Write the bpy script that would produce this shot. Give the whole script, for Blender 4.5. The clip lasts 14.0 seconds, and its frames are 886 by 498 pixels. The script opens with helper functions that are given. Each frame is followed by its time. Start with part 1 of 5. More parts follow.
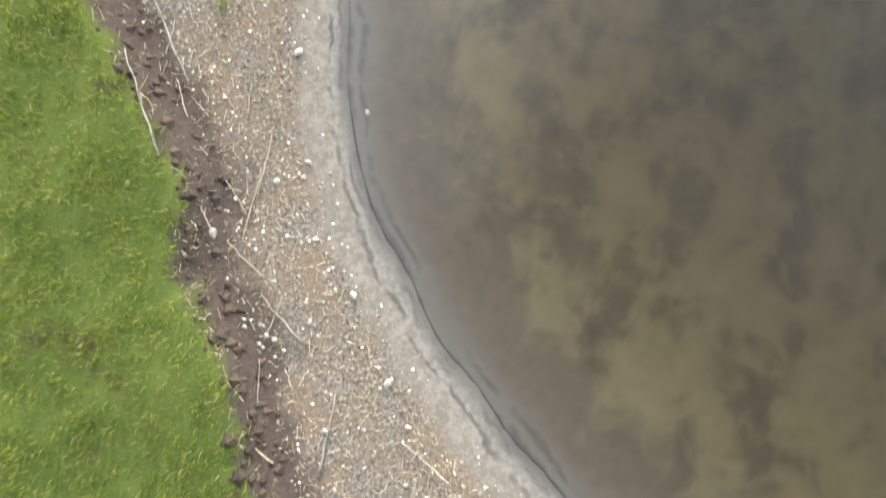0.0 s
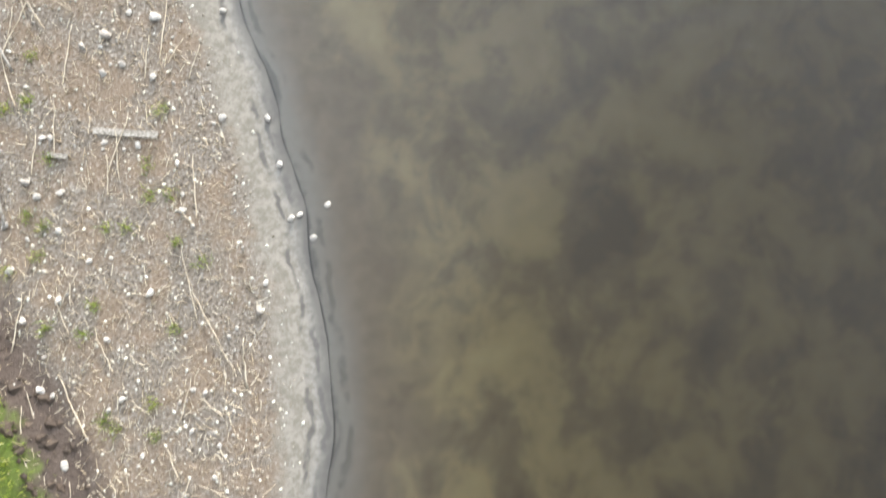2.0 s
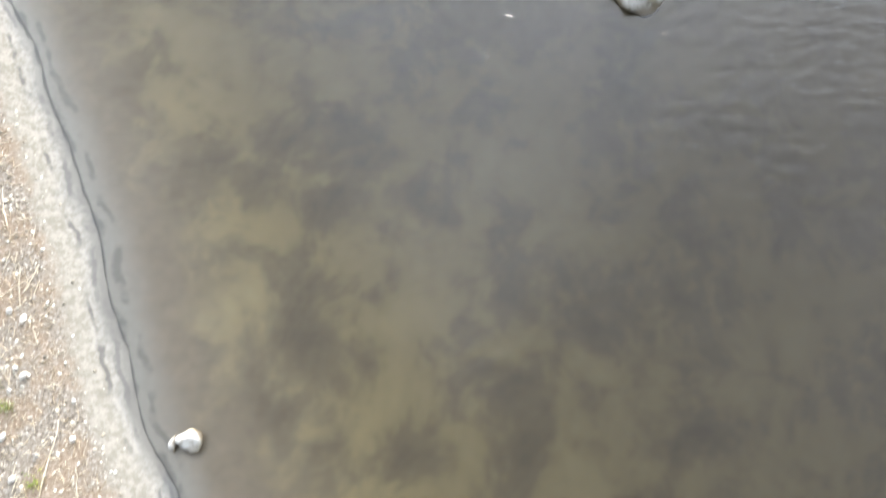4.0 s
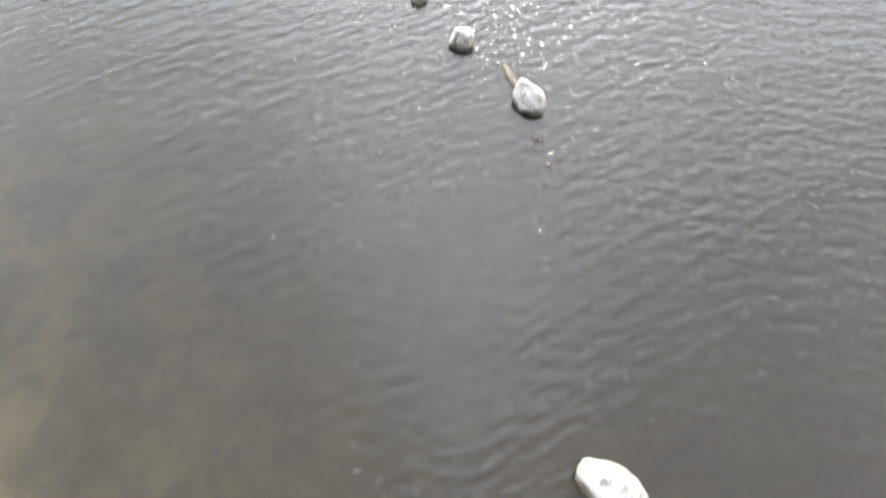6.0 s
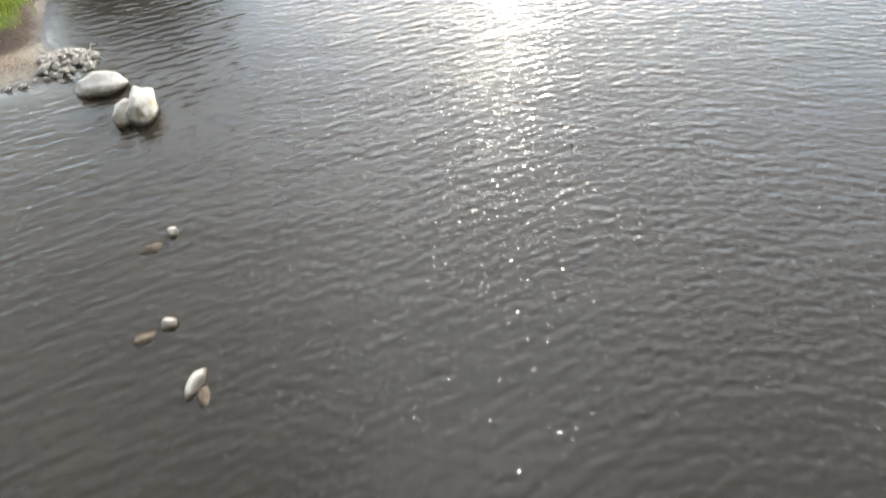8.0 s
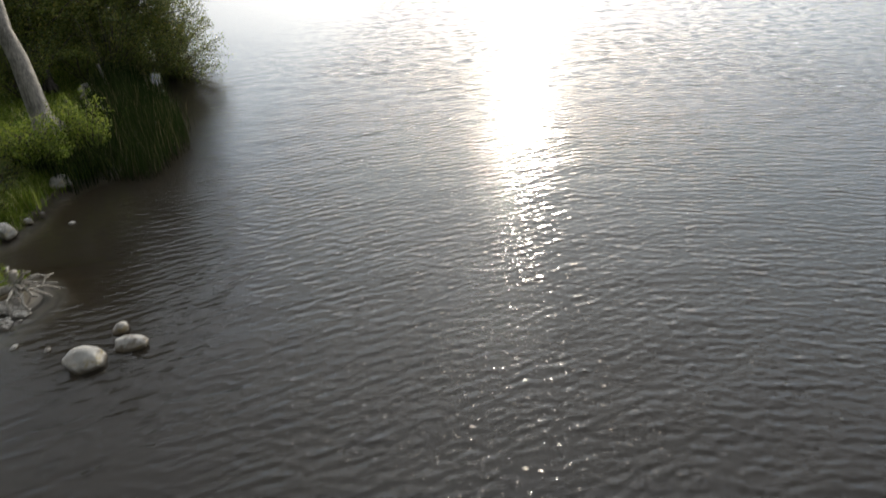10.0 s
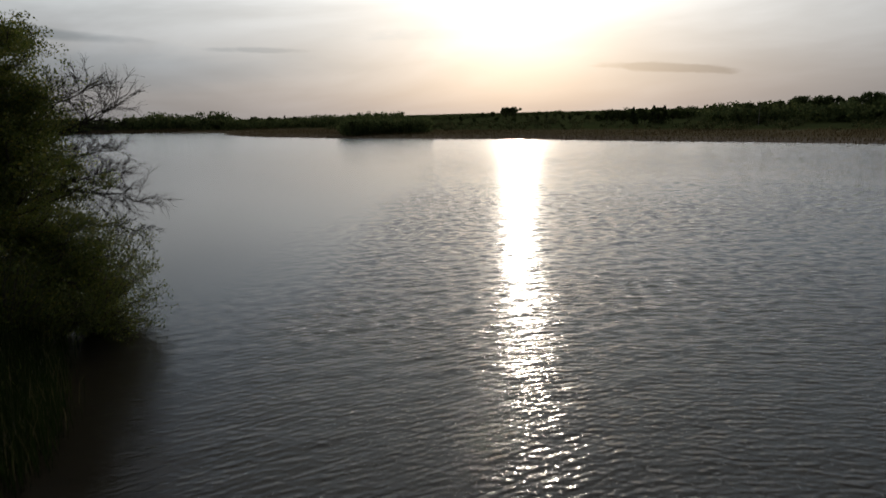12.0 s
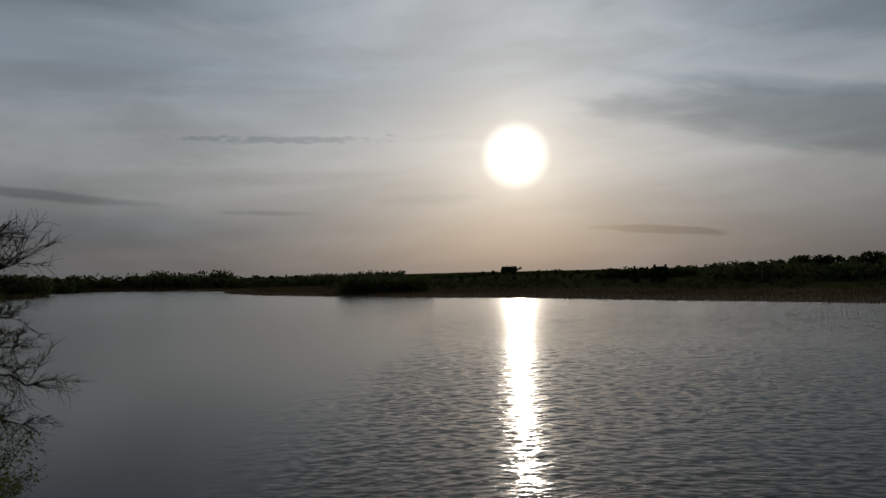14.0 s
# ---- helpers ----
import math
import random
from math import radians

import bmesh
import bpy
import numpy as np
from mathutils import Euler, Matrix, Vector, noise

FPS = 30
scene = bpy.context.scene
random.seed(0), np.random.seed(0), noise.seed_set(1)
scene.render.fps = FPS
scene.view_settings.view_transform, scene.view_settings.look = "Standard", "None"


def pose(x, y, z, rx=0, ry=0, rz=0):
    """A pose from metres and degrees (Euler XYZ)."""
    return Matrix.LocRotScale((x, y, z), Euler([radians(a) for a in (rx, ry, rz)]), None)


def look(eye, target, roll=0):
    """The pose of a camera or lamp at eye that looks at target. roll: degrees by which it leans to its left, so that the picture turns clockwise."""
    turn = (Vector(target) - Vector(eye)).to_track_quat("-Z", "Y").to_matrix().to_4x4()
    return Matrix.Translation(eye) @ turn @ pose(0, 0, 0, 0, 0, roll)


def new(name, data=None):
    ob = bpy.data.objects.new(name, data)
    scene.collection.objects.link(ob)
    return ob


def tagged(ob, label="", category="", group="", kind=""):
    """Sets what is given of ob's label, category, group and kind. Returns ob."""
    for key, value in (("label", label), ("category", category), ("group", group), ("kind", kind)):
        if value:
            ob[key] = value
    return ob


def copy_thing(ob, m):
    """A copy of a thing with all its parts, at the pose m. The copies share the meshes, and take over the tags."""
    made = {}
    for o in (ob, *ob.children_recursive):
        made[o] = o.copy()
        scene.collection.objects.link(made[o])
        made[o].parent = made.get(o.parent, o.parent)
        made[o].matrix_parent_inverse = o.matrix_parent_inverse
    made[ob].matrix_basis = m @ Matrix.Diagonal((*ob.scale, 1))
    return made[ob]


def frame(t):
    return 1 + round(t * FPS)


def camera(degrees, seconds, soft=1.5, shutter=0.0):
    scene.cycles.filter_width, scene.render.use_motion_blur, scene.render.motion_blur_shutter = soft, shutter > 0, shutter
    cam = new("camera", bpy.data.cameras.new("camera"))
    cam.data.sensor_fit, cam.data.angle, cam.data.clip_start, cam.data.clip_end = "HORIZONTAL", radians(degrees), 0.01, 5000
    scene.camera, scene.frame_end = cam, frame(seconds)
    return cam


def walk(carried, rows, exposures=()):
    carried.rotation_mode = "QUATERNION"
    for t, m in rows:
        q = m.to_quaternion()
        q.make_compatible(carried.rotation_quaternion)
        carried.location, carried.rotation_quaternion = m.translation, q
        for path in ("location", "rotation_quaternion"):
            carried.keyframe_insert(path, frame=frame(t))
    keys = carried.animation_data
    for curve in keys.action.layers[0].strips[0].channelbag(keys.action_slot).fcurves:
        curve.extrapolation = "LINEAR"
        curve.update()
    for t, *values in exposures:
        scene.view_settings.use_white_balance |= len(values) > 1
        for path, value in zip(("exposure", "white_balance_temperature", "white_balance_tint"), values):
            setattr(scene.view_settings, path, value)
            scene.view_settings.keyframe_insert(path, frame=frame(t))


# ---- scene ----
cam = camera(71.38, 14.0, 1.5, 0.3)
PATH = [
    (0.0, pose(-0.000, 0.000, 7.500, 1.75, -1.33, 0.00)),
    (0.5, pose(0.099, 1.425, 7.501, 2.83, -0.94, 0.36)),
    (1.0, pose(0.189, 2.826, 7.513, 3.93, -0.56, 0.69)),
    (1.5, pose(0.276, 4.234, 7.516, 5.29, -0.22, 0.91)),
    (2.0, pose(0.359, 5.606, 7.520, 6.87, 0.12, 1.15)),
    (2.5, pose(0.438, 6.981, 7.522, 8.79, 0.49, 1.29)),
    (3.0, pose(0.502, 8.347, 7.502, 10.72, 0.85, 1.34)),
    (3.5, pose(0.547, 9.731, 7.459, 12.64, 1.12, 1.43)),
    (4.0, pose(0.575, 11.211, 7.403, 14.80, 1.30, 1.52)),
    (4.5, pose(0.592, 12.764, 7.338, 17.07, 1.41, 1.63)),
    (5.0, pose(0.601, 14.384, 7.266, 19.43, 1.45, 1.76)),
    (5.5, pose(0.603, 16.016, 7.184, 21.60, 1.44, 1.93)),
    (6.0, pose(0.614, 18.004, 7.137, 25.07, 1.32, 2.24)),
    (6.5, pose(0.594, 20.003, 7.097, 28.84, 1.21, 2.43)),
    (7.0, pose(0.568, 21.960, 7.067, 32.80, 1.12, 2.50)),
    (7.5, pose(0.533, 23.908, 7.028, 36.87, 1.07, 2.47)),
    (8.0, pose(0.514, 25.821, 6.994, 41.20, 1.11, 2.53)),
    (8.5, pose(0.520, 27.714, 6.981, 45.66, 1.25, 2.64)),
    (9.0, pose(0.519, 29.618, 6.985, 49.99, 1.37, 2.82)),
    (9.5, pose(0.512, 31.518, 6.983, 54.40, 1.40, 3.00)),
    (10.0, pose(0.501, 33.345, 6.982, 58.97, 1.41, 3.12)),
    (10.5, pose(0.482, 35.110, 6.980, 63.62, 1.40, 3.19)),
    (11.0, pose(0.456, 36.812, 6.974, 68.30, 1.38, 3.23)),
    (11.5, pose(0.421, 38.451, 6.963, 72.94, 1.37, 3.26)),
    (12.0, pose(0.370, 40.032, 6.955, 77.57, 1.40, 3.27)),
    (12.5, pose(0.328, 41.563, 6.946, 82.18, 1.39, 3.29)),
    (13.0, pose(0.286, 43.039, 6.938, 86.80, 1.40, 3.32)),
    (13.5, pose(0.253, 44.473, 6.921, 90.89, 1.39, 3.33)),
    (14.0, pose(0.235, 45.898, 6.889, 92.13, 1.37, 3.35)),
]
EXPOSURES = [(0.0, 4.06, 6350, 10), (3.0, 4.34, 6080, 10), (5.5, 5.18, 6150, 10), (7.0, 4.76, 6450, 10), (8.0, 4.18, 6500, 10), (9.0, 3.45, 6500, 10),
             (11.5, 1.55, 6500, 10), (12.0, 0.98, 6500, 10), (12.5, 0.6, 6500, 10), (13.2, 0.05, 6500, 10), (14.0, -0.1, 6500, 10)]
walk(cam, PATH, EXPOSURES)

# ---------------------------------------------------------------- light
SUN_AZ, SUN_EL = radians(3.65), radians(10.5)
SUN_DIR = Vector((math.sin(SUN_AZ) * math.cos(SUN_EL), math.cos(SUN_AZ) * math.cos(SUN_EL), math.sin(SUN_EL)))

sun_data = bpy.data.lights.new("sun", "SUN")
sun_data.energy = 0.34
sun_data.angle = radians(1.0)
sun_data.color = (1.0, 0.88, 0.72)
sun = new("sun", sun_data)
sun.matrix_world = look(Vector((0, 0, 40)) + SUN_DIR * 100, (0, 0, 40))


# ---------------------------------------------------------------- node helpers
def link(tree, a, b):
    tree.links.new(a, b)


def put(tree, socket, value):
    """Sets a socket to a number, a colour, or the output of another node."""
    if isinstance(value, bpy.types.NodeSocket):
        tree.links.new(value, socket)
    else:
        socket.default_value = value


def math_node(tree, op, a, b=0.0, c=0.0, clamp=False):
    n = tree.nodes.new("ShaderNodeMath")
    n.operation = op
    n.use_clamp = clamp
    for k, v in enumerate((a, b, c)):
        put(tree, n.inputs[k], v)
    return n.outputs[0]


def mix_color(tree, fac, a, b, blend="MIX"):
    n = tree.nodes.new("ShaderNodeMix")
    n.data_type = "RGBA"
    n.blend_type = blend
    put(tree, n.inputs[0], fac)
    put(tree, n.inputs[6], a if isinstance(a, bpy.types.NodeSocket) else (*a, 1))
    put(tree, n.inputs[7], b if isinstance(b, bpy.types.NodeSocket) else (*b, 1))
    return n.outputs[2]


def smooth(tree, value, lo, hi, out_lo=0.0, out_hi=1.0):
    n = tree.nodes.new("ShaderNodeMapRange")
    n.interpolation_type = "SMOOTHSTEP"
    put(tree, n.inputs[0], value)
    for k, v in enumerate((lo, hi, out_lo, out_hi)):
        put(tree, n.inputs[k + 1], v)
    return n.outputs[0]


def noise_tex(tree, vector, scale, detail=3.0, rough=0.55, distortion=0.0):
    n = tree.nodes.new("ShaderNodeTexNoise")
    put(tree, n.inputs["Vector"], vector)
    n.inputs["Scale"].default_value = scale
    n.inputs["Detail"].default_value = detail
    n.inputs["Roughness"].default_value = rough
    n.inputs["Distortion"].default_value = distortion
    return n.outputs["Fac"]


def mapped(tree, vector, scale=(1, 1, 1), rot=0.0, loc=(0, 0, 0)):
    """The vector turned about z by rot degrees, then stretched."""
    r = tree.nodes.new("ShaderNodeMapping")
    r.vector_type = "POINT"
    put(tree, r.inputs[0], vector)
    r.inputs[1].default_value = loc
    r.inputs[2].default_value = (0, 0, radians(rot))
    s = tree.nodes.new("ShaderNodeVectorMath")
    s.operation = "MULTIPLY"
    link(tree, r.outputs[0], s.inputs[0])
    s.inputs[1].default_value = scale
    return s.outputs[0]


def ramp(tree, fac, stops):
    n = tree.nodes.new("ShaderNodeValToRGB")
    put(tree, n.inputs[0], fac)
    el = n.color_ramp.elements
    while len(el) < len(stops):
        el.new(0.5)
    for e, (p, c) in zip(el, stops):
        e.position = p
        e.color = (*c, 1)
    return n.outputs[0]


def position(tree):
    return tree.nodes.new("ShaderNodeNewGeometry").outputs["Position"]


def attribute(tree, name):
    n = tree.nodes.new("ShaderNodeAttribute")
    n.attribute_name = name
    return n.outputs["Fac"]


def bump(tree, height, strength, distance, normal=None):
    n = tree.nodes.new("ShaderNodeBump")
    n.inputs["Strength"].default_value = strength
    n.inputs["Distance"].default_value = distance
    put(tree, n.inputs["Height"], height)
    if normal is not None:
        link(tree, normal, n.inputs["Normal"])
    return n


def material(name):
    m = bpy.data.materials.new(name)
    m.use_nodes = True
    m.node_tree.nodes.clear()
    return m, m.node_tree


def finish(tree, shader):
    out = tree.nodes.new("ShaderNodeOutputMaterial")
    link(tree, shader, out.inputs["Surface"])


def principled(tree, color, rough=0.8, normal=None, spec=0.3):
    p = tree.nodes.new("ShaderNodeBsdfPrincipled")
    put(tree, p.inputs["Base Color"], color if isinstance(color, bpy.types.NodeSocket) else (*color, 1))
    put(tree, p.inputs["Roughness"], rough)
    p.inputs["Specular IOR Level"].default_value = spec
    if normal is not None:
        link(tree, normal, p.inputs["Normal"])
    return p.outputs[0]


# ---------------------------------------------------------------- sky: thin hazy cloud before a low sun
world = bpy.data.worlds.new("sky")
scene.world = world
world.use_nodes = True
wt = world.node_tree
wt.nodes.clear()

coord = wt.nodes.new("ShaderNodeTexCoord").outputs["Generated"]
sep = wt.nodes.new("ShaderNodeSeparateXYZ")
link(wt, coord, sep.inputs[0])
az = math_node(wt, "ARCTAN2", sep.outputs[0], sep.outputs[1])
el = math_node(wt, "ARCSINE", sep.outputs[2])
azel = wt.nodes.new("ShaderNodeCombineXYZ")
link(wt, az, azel.inputs[0])
link(wt, el, azel.inputs[1])
azel = azel.outputs[0]

nishita = wt.nodes.new("ShaderNodeTexSky")
nishita.sky_type = "NISHITA"
nishita.sun_disc = False
nishita.sun_elevation = SUN_EL
nishita.sun_rotation = SUN_AZ
nishita.air_density = 1.0
nishita.dust_density = 3.0
clear = wt.nodes.new("ShaderNodeVectorMath")
clear.operation = "SCALE"
link(wt, nishita.outputs[0], clear.inputs[0])
clear.inputs["Scale"].default_value = 0.05

deck = ramp(wt, smooth(wt, el, 0.0, 1.57), [
    (0.0, (0.135, 0.142, 0.152)), (0.006, (0.185, 0.195, 0.208)), (0.03, (0.325, 0.345, 0.358)),
    (0.10, (0.252, 0.31, 0.368)), (0.22, (0.385, 0.430, 0.475)), (0.44, (0.445, 0.452, 0.460)), (0.72, (0.300, 0.318, 0.340)), (1.0, (0.20, 0.216, 0.236))])

dot = wt.nodes.new("ShaderNodeVectorMath")
dot.operation = "DOT_PRODUCT"
link(wt, coord, dot.inputs[0])
dot.inputs[1].default_value = SUN_DIR
away = math_node(wt, "ARCCOSINE", math_node(wt, "MINIMUM", dot.outputs["Value"], 0.999999))

# soft cirrus, long in azimuth
soft_a = noise_tex(wt, mapped(wt, azel, (2.2, 9.0, 1), -2, (0.3, 0.1, 0)), 1.0, 5, 0.55, 0.6)
soft_b = noise_tex(wt, mapped(wt, azel, (5.0, 30.0, 1), -3, (4.3, 2.1, 0)), 1.0, 4, 0.5, 0.4)
cirrus = math_node(wt, "ADD", math_node(wt, "MULTIPLY", soft_a, 0.75), math_node(wt, "MULTIPLY", soft_b, 0.25))
cirrus = smooth(wt, cirrus, 0.36, 0.66, 0.84, 1.15)
sky_color = mix_color(wt, 1.0, deck, cirrus, "MULTIPLY")
# above the low sun the veil is brightest; it dims to both sides, and most in the half of the sky behind
aside = math_node(wt, "ABSOLUTE", math_node(wt, "SUBTRACT", az, SUN_AZ))
aside = math_node(wt, "MULTIPLY", smooth(wt, aside, 0.15, 0.95, 0.0, 0.55), smooth(wt, el, 0.22, 0.55))
sky_color = mix_color(wt, 1.0, sky_color, math_node(wt, "SUBTRACT", 1.0, aside), "MULTIPLY")
sky_color = mix_color(wt, 1.0, sky_color, smooth(wt, away, 0.9, 2.1, 1.0, 0.12), "MULTIPLY")
sky_color = mix_color(wt, 1.0, sky_color, smooth(wt, away, 0.12, 0.75, 1.0, 0.80), "MULTIPLY")


def streak(az0, el0, half_w, half_h, tilt, fray, scale, soft):
    """Mask of one long cloud bank: az0, el0 its middle, in degrees; fray how ragged it is."""
    v = mapped(wt, azel, (1, 1, 1), 0, (-radians(az0), -radians(el0), 0))
    v = mapped(wt, v, (1 / radians(half_w), 1 / radians(half_h), 0), tilt)
    ln = wt.nodes.new("ShaderNodeVectorMath")
    ln.operation = "LENGTH"
    link(wt, v, ln.inputs[0])
    rag = noise_tex(wt, mapped(wt, azel, (scale, scale * 4, 1), tilt, (az0, el0, 0)), 1.0, 4, 0.6, 0.3)
    rag = math_node(wt, "MULTIPLY", math_node(wt, "SUBTRACT", rag, 0.5), fray)
    return smooth(wt, math_node(wt, "ADD", ln.outputs["Value"], rag), 1.0, soft)


bank = None
for az0, el0, hw, hh, tilt, fray, scale, dark, soft in (
        (30, 11.3, 24, 3.3, 11, 1.0, 5, 0.62, 0.42), (24, 14.8, 14, 0.9, 12, 1.4, 9, 0.80, 0.35), (31, 19.5, 20, 2.8, 8, 1.2, 5, 0.76, 0.35), (26, 25.5, 28, 4.5, 2, 1.0, 4, 0.74, 0.35),
        (-18, 12.1, 10.5, 0.42, -1.5, 2.6, 34, 0.66, 0.35), (-36, 6.7, 10, 0.55, 4, 1.0, 10, 0.62, 0.35), (-19, 5.6, 5, 0.32, 1, 1.2, 18, 0.72, 0.35),
        (16, 3.3, 6.5, 0.50, 5, 1.4, 16, 0.50, 0.45), (-5, 6.8, 8, 0.6, 0, 2.2, 18, 0.86, 0.35), (-28, 25, 26, 6, -6, 1.2, 4, 0.80, 0.45), (-30, 4.0, 22, 2.2, 0, 0.8, 8, 0.84, 0.3)):
    mask = streak(az0, el0, hw, hh, tilt, fray, scale, soft)
    bank = mask if bank is None else bank
    sky_color = mix_color(wt, mask, sky_color, mix_color(wt, 1.0, sky_color, (dark * 0.94, dark * 1.02, dark * 1.08), "MULTIPLY"))

sky_color = mix_color(wt, 0.95, clear.outputs[0], sky_color)
# the veiled sun and its aureole in the haze
wide = math_node(wt, "POWER", 2.718, math_node(wt, "MULTIPLY", away, -1 / radians(13.5)))
wide = math_node(wt, "MULTIPLY", wide, smooth(wt, bank, 0.0, 1.0, 1.0, 0.5))
near = math_node(wt, "POWER", 2.718, math_node(wt, "MULTIPLY", away, -1 / radians(2.8)))
disc = smooth(wt, away, radians(3.5), radians(1.8))
flat = math_node(wt, "POWER", 2.718, math_node(wt, "MULTIPLY", el, -1 / radians(5)))
warm = mix_color(wt, math_node(wt, "MINIMUM", flat, 1.0), (1.0, 0.93, 0.82), (1.0, 0.70, 0.50))
sky_color = mix_color(wt, 1.0, sky_color, mix_color(wt, 1.0, warm, math_node(wt, "MULTIPLY", wide, 0.38), "MULTIPLY"), "ADD")
sky_color = mix_color(wt, 1.0, sky_color, mix_color(wt, 1.0, (1.0, 0.89, 0.76), math_node(wt, "MULTIPLY", near, 0.42), "MULTIPLY"), "ADD")
sky_color = mix_color(wt, 1.0, sky_color, mix_color(wt, 1.0, (1.0, 0.95, 0.85), math_node(wt, "MULTIPLY", disc, 0.55), "MULTIPLY"), "ADD")
bg = wt.nodes.new("ShaderNodeBackground")
link(wt, sky_color, bg.inputs[0])
bg.inputs[1].default_value = 1.0
w_out = wt.nodes.new("ShaderNodeOutputWorld")
link(wt, bg.outputs[0], w_out.inputs[0])

# ---------------------------------------------------------------- plan of the lake
NEAR_SHORE = [(6.5, -8.0), (3.4, -4.6), (1.65, -2.77), (0.83, -1.81), (0.01, -0.59), (-0.68, 0.72), (-0.94, 2.0), (-0.95, 4.4),
              (-1.23, 6.25), (-1.75, 8.0), (-2.5, 10.0), (-3.2, 11.3), (-3.95, 13.1), (-4.9, 15.0), (-6.0, 17.0), (-8.0, 20.0),
              (-10.2, 24.0), (-11.3, 28.0), (-11.2, 32.0), (-10.2, 34.6), (-8.9, 35.75), (-8.3, 36.0), (-7.75, 36.5), (-7.75, 37.1),
              (-8.6, 37.5), (-9.3, 38.5), (-9.65, 39.6), (-9.7, 40.6)]
POINT_SHORE = [(-9.3, 41.1), (-8.8, 41.3), (-8.3, 42.1), (-8.05, 42.75), (-8.5, 43.4), (-9.4, 43.5), (-10.4, 43.4), (-10.95, 44.2),
               (-10.6, 44.9), (-10.5, 46.0), (-10.8, 47.2), (-10.6, 48.4), (-10.2, 49.3), (-10.3, 51.0), (-10.9, 53.0), (-12.2, 55.5),
               (-13.6, 58.5), (-15.5, 63.0), (-22.0, 66.5), (-40.0, 72.0), (-85.0, 104.0), (-150.0, 184.0), (-178.0, 278.0),
               (-214.0, 334.0), (-250.0, 356.0)]
FAR_SHORE = [(-262.0, 384.0), (-240.0, 392.0), (-212.0, 388.0), (-189.0, 380.0), (-153.0, 356.0), (-124.0, 337.0), (-112.0, 312.0),
             (-101.0, 291.0), (-80.0, 265.0), (-61.0, 248.0), (-24.0, 219.0), (8.0, 200.0), (31.5, 179.5), (50.0, 165.6),
             (68.0, 150.0), (100.0, 130.0), (180.0, 80.0), (320.0, 0.0), (420.0, -140.0), (300.0, -260.0), (120.0, -160.0), (30.0, -36.0)]
BANK = [(0.6, -8.0), (-1.3, -4.4), (-2.0, -2.6), (-2.35, -1.1), (-2.88, 0.0), (-2.8, 0.9), (-3.45, 2.1), (-4.38, 4.05), (-4.85, 4.75),
        (-6.4, 6.6), (-8.6, 10.0), (-10.0, 14.0), (-12.0, 20.0), (-13.6, 26.0), (-13.4, 32.0), (-11.6, 36.3), (-9.9, 37.35), (-9.7, 38.3),
        (-10.1, 39.8), (-10.3, 41.2), (-10.3, 42.6), (-11.0, 43.3), (-11.4, 44.4), (-11.0, 45.2), (-10.9, 46.2), (-11.2, 47.3),
        (-11.0, 48.4), (-10.7, 49.6), (-10.9, 51.2), (-11.5, 53.2), (-12.6, 55.7), (-14.0, 58.7), (-16.0, 63.4), (-22.5, 67.2),
        (-40.5, 73.0), (-86.0, 105.5), (-152.0, 186.0)]


def rounded(points, closed, step):
    """A smooth line through the points."""
    n, out = len(points), []
    for k in range(n if closed else n - 1):
        if closed:
            a, b, c, d = (points[(k + j) % n] for j in (-1, 0, 1, 2))
        else:
            a, b, c, d = (points[min(max(k + j, 0), n - 1)] for j in (-1, 0, 1, 2))
        m = max(2, min(7, int(math.dist(b, c) / step)))
        for j in range(m):
            w = j / m
            out.append(tuple(q + 0.5 * w * (r - p + w * (2 * p - 5 * q + 4 * r - s + w * (3 * (q - r) + s - p)))
                             for p, q, r, s in zip(a, b, c, d)))
    return np.array(out)


LAKE = rounded(NEAR_SHORE + POINT_SHORE + FAR_SHORE, True, 0.4)
BANK_LINE = rounded(BANK, False, 0.4)


def line_dist(px, py, line, closed):
    best = np.full(px.shape, 1e9)
    ends = np.roll(line, -1, axis=0) if closed else line[1:]
    for (ax, ay), (bx, by) in zip(line, ends):
        dx, dy = bx - ax, by - ay
        w = np.clip(((px - ax) * dx + (py - ay) * dy) / (dx * dx + dy * dy + 1e-12), 0, 1)
        np.minimum(best, np.hypot(px - ax - w * dx, py - ay - w * dy), out=best)
    return best


def inside(px, py, line):
    res = np.zeros(px.shape, bool)
    for (ax, ay), (bx, by) in zip(line, np.roll(line, -1, axis=0)):
        if ay != by:
            cross = ((ay > py) != (by > py)) & (px < (bx - ax) * (py - ay) / (by - ay) + ax)
            res ^= cross
    return res


BANK_AREA = np.vstack([BANK_LINE, [(-900.0, 600.0), (-2500.0, 600.0), (-2500.0, -8.0)]])


def sstep(x, a, b):
    w = np.clip((x - a) / (b - a), 0, 1)
    return w * w * (3 - 2 * w)


def wobble(px, py, s, seed):
    """A cheap smooth unevenness."""
    r = np.random.RandomState(seed)
    out = np.zeros(px.shape)
    for k in range(7):
        a, p, f = r.uniform(0, 6.28), r.uniform(0, 6.28), r.uniform(0.5, 1.8) / s
        out += np.sin((px * math.cos(a) + py * math.sin(a)) * f * 6.28 + p) / 7
    return out


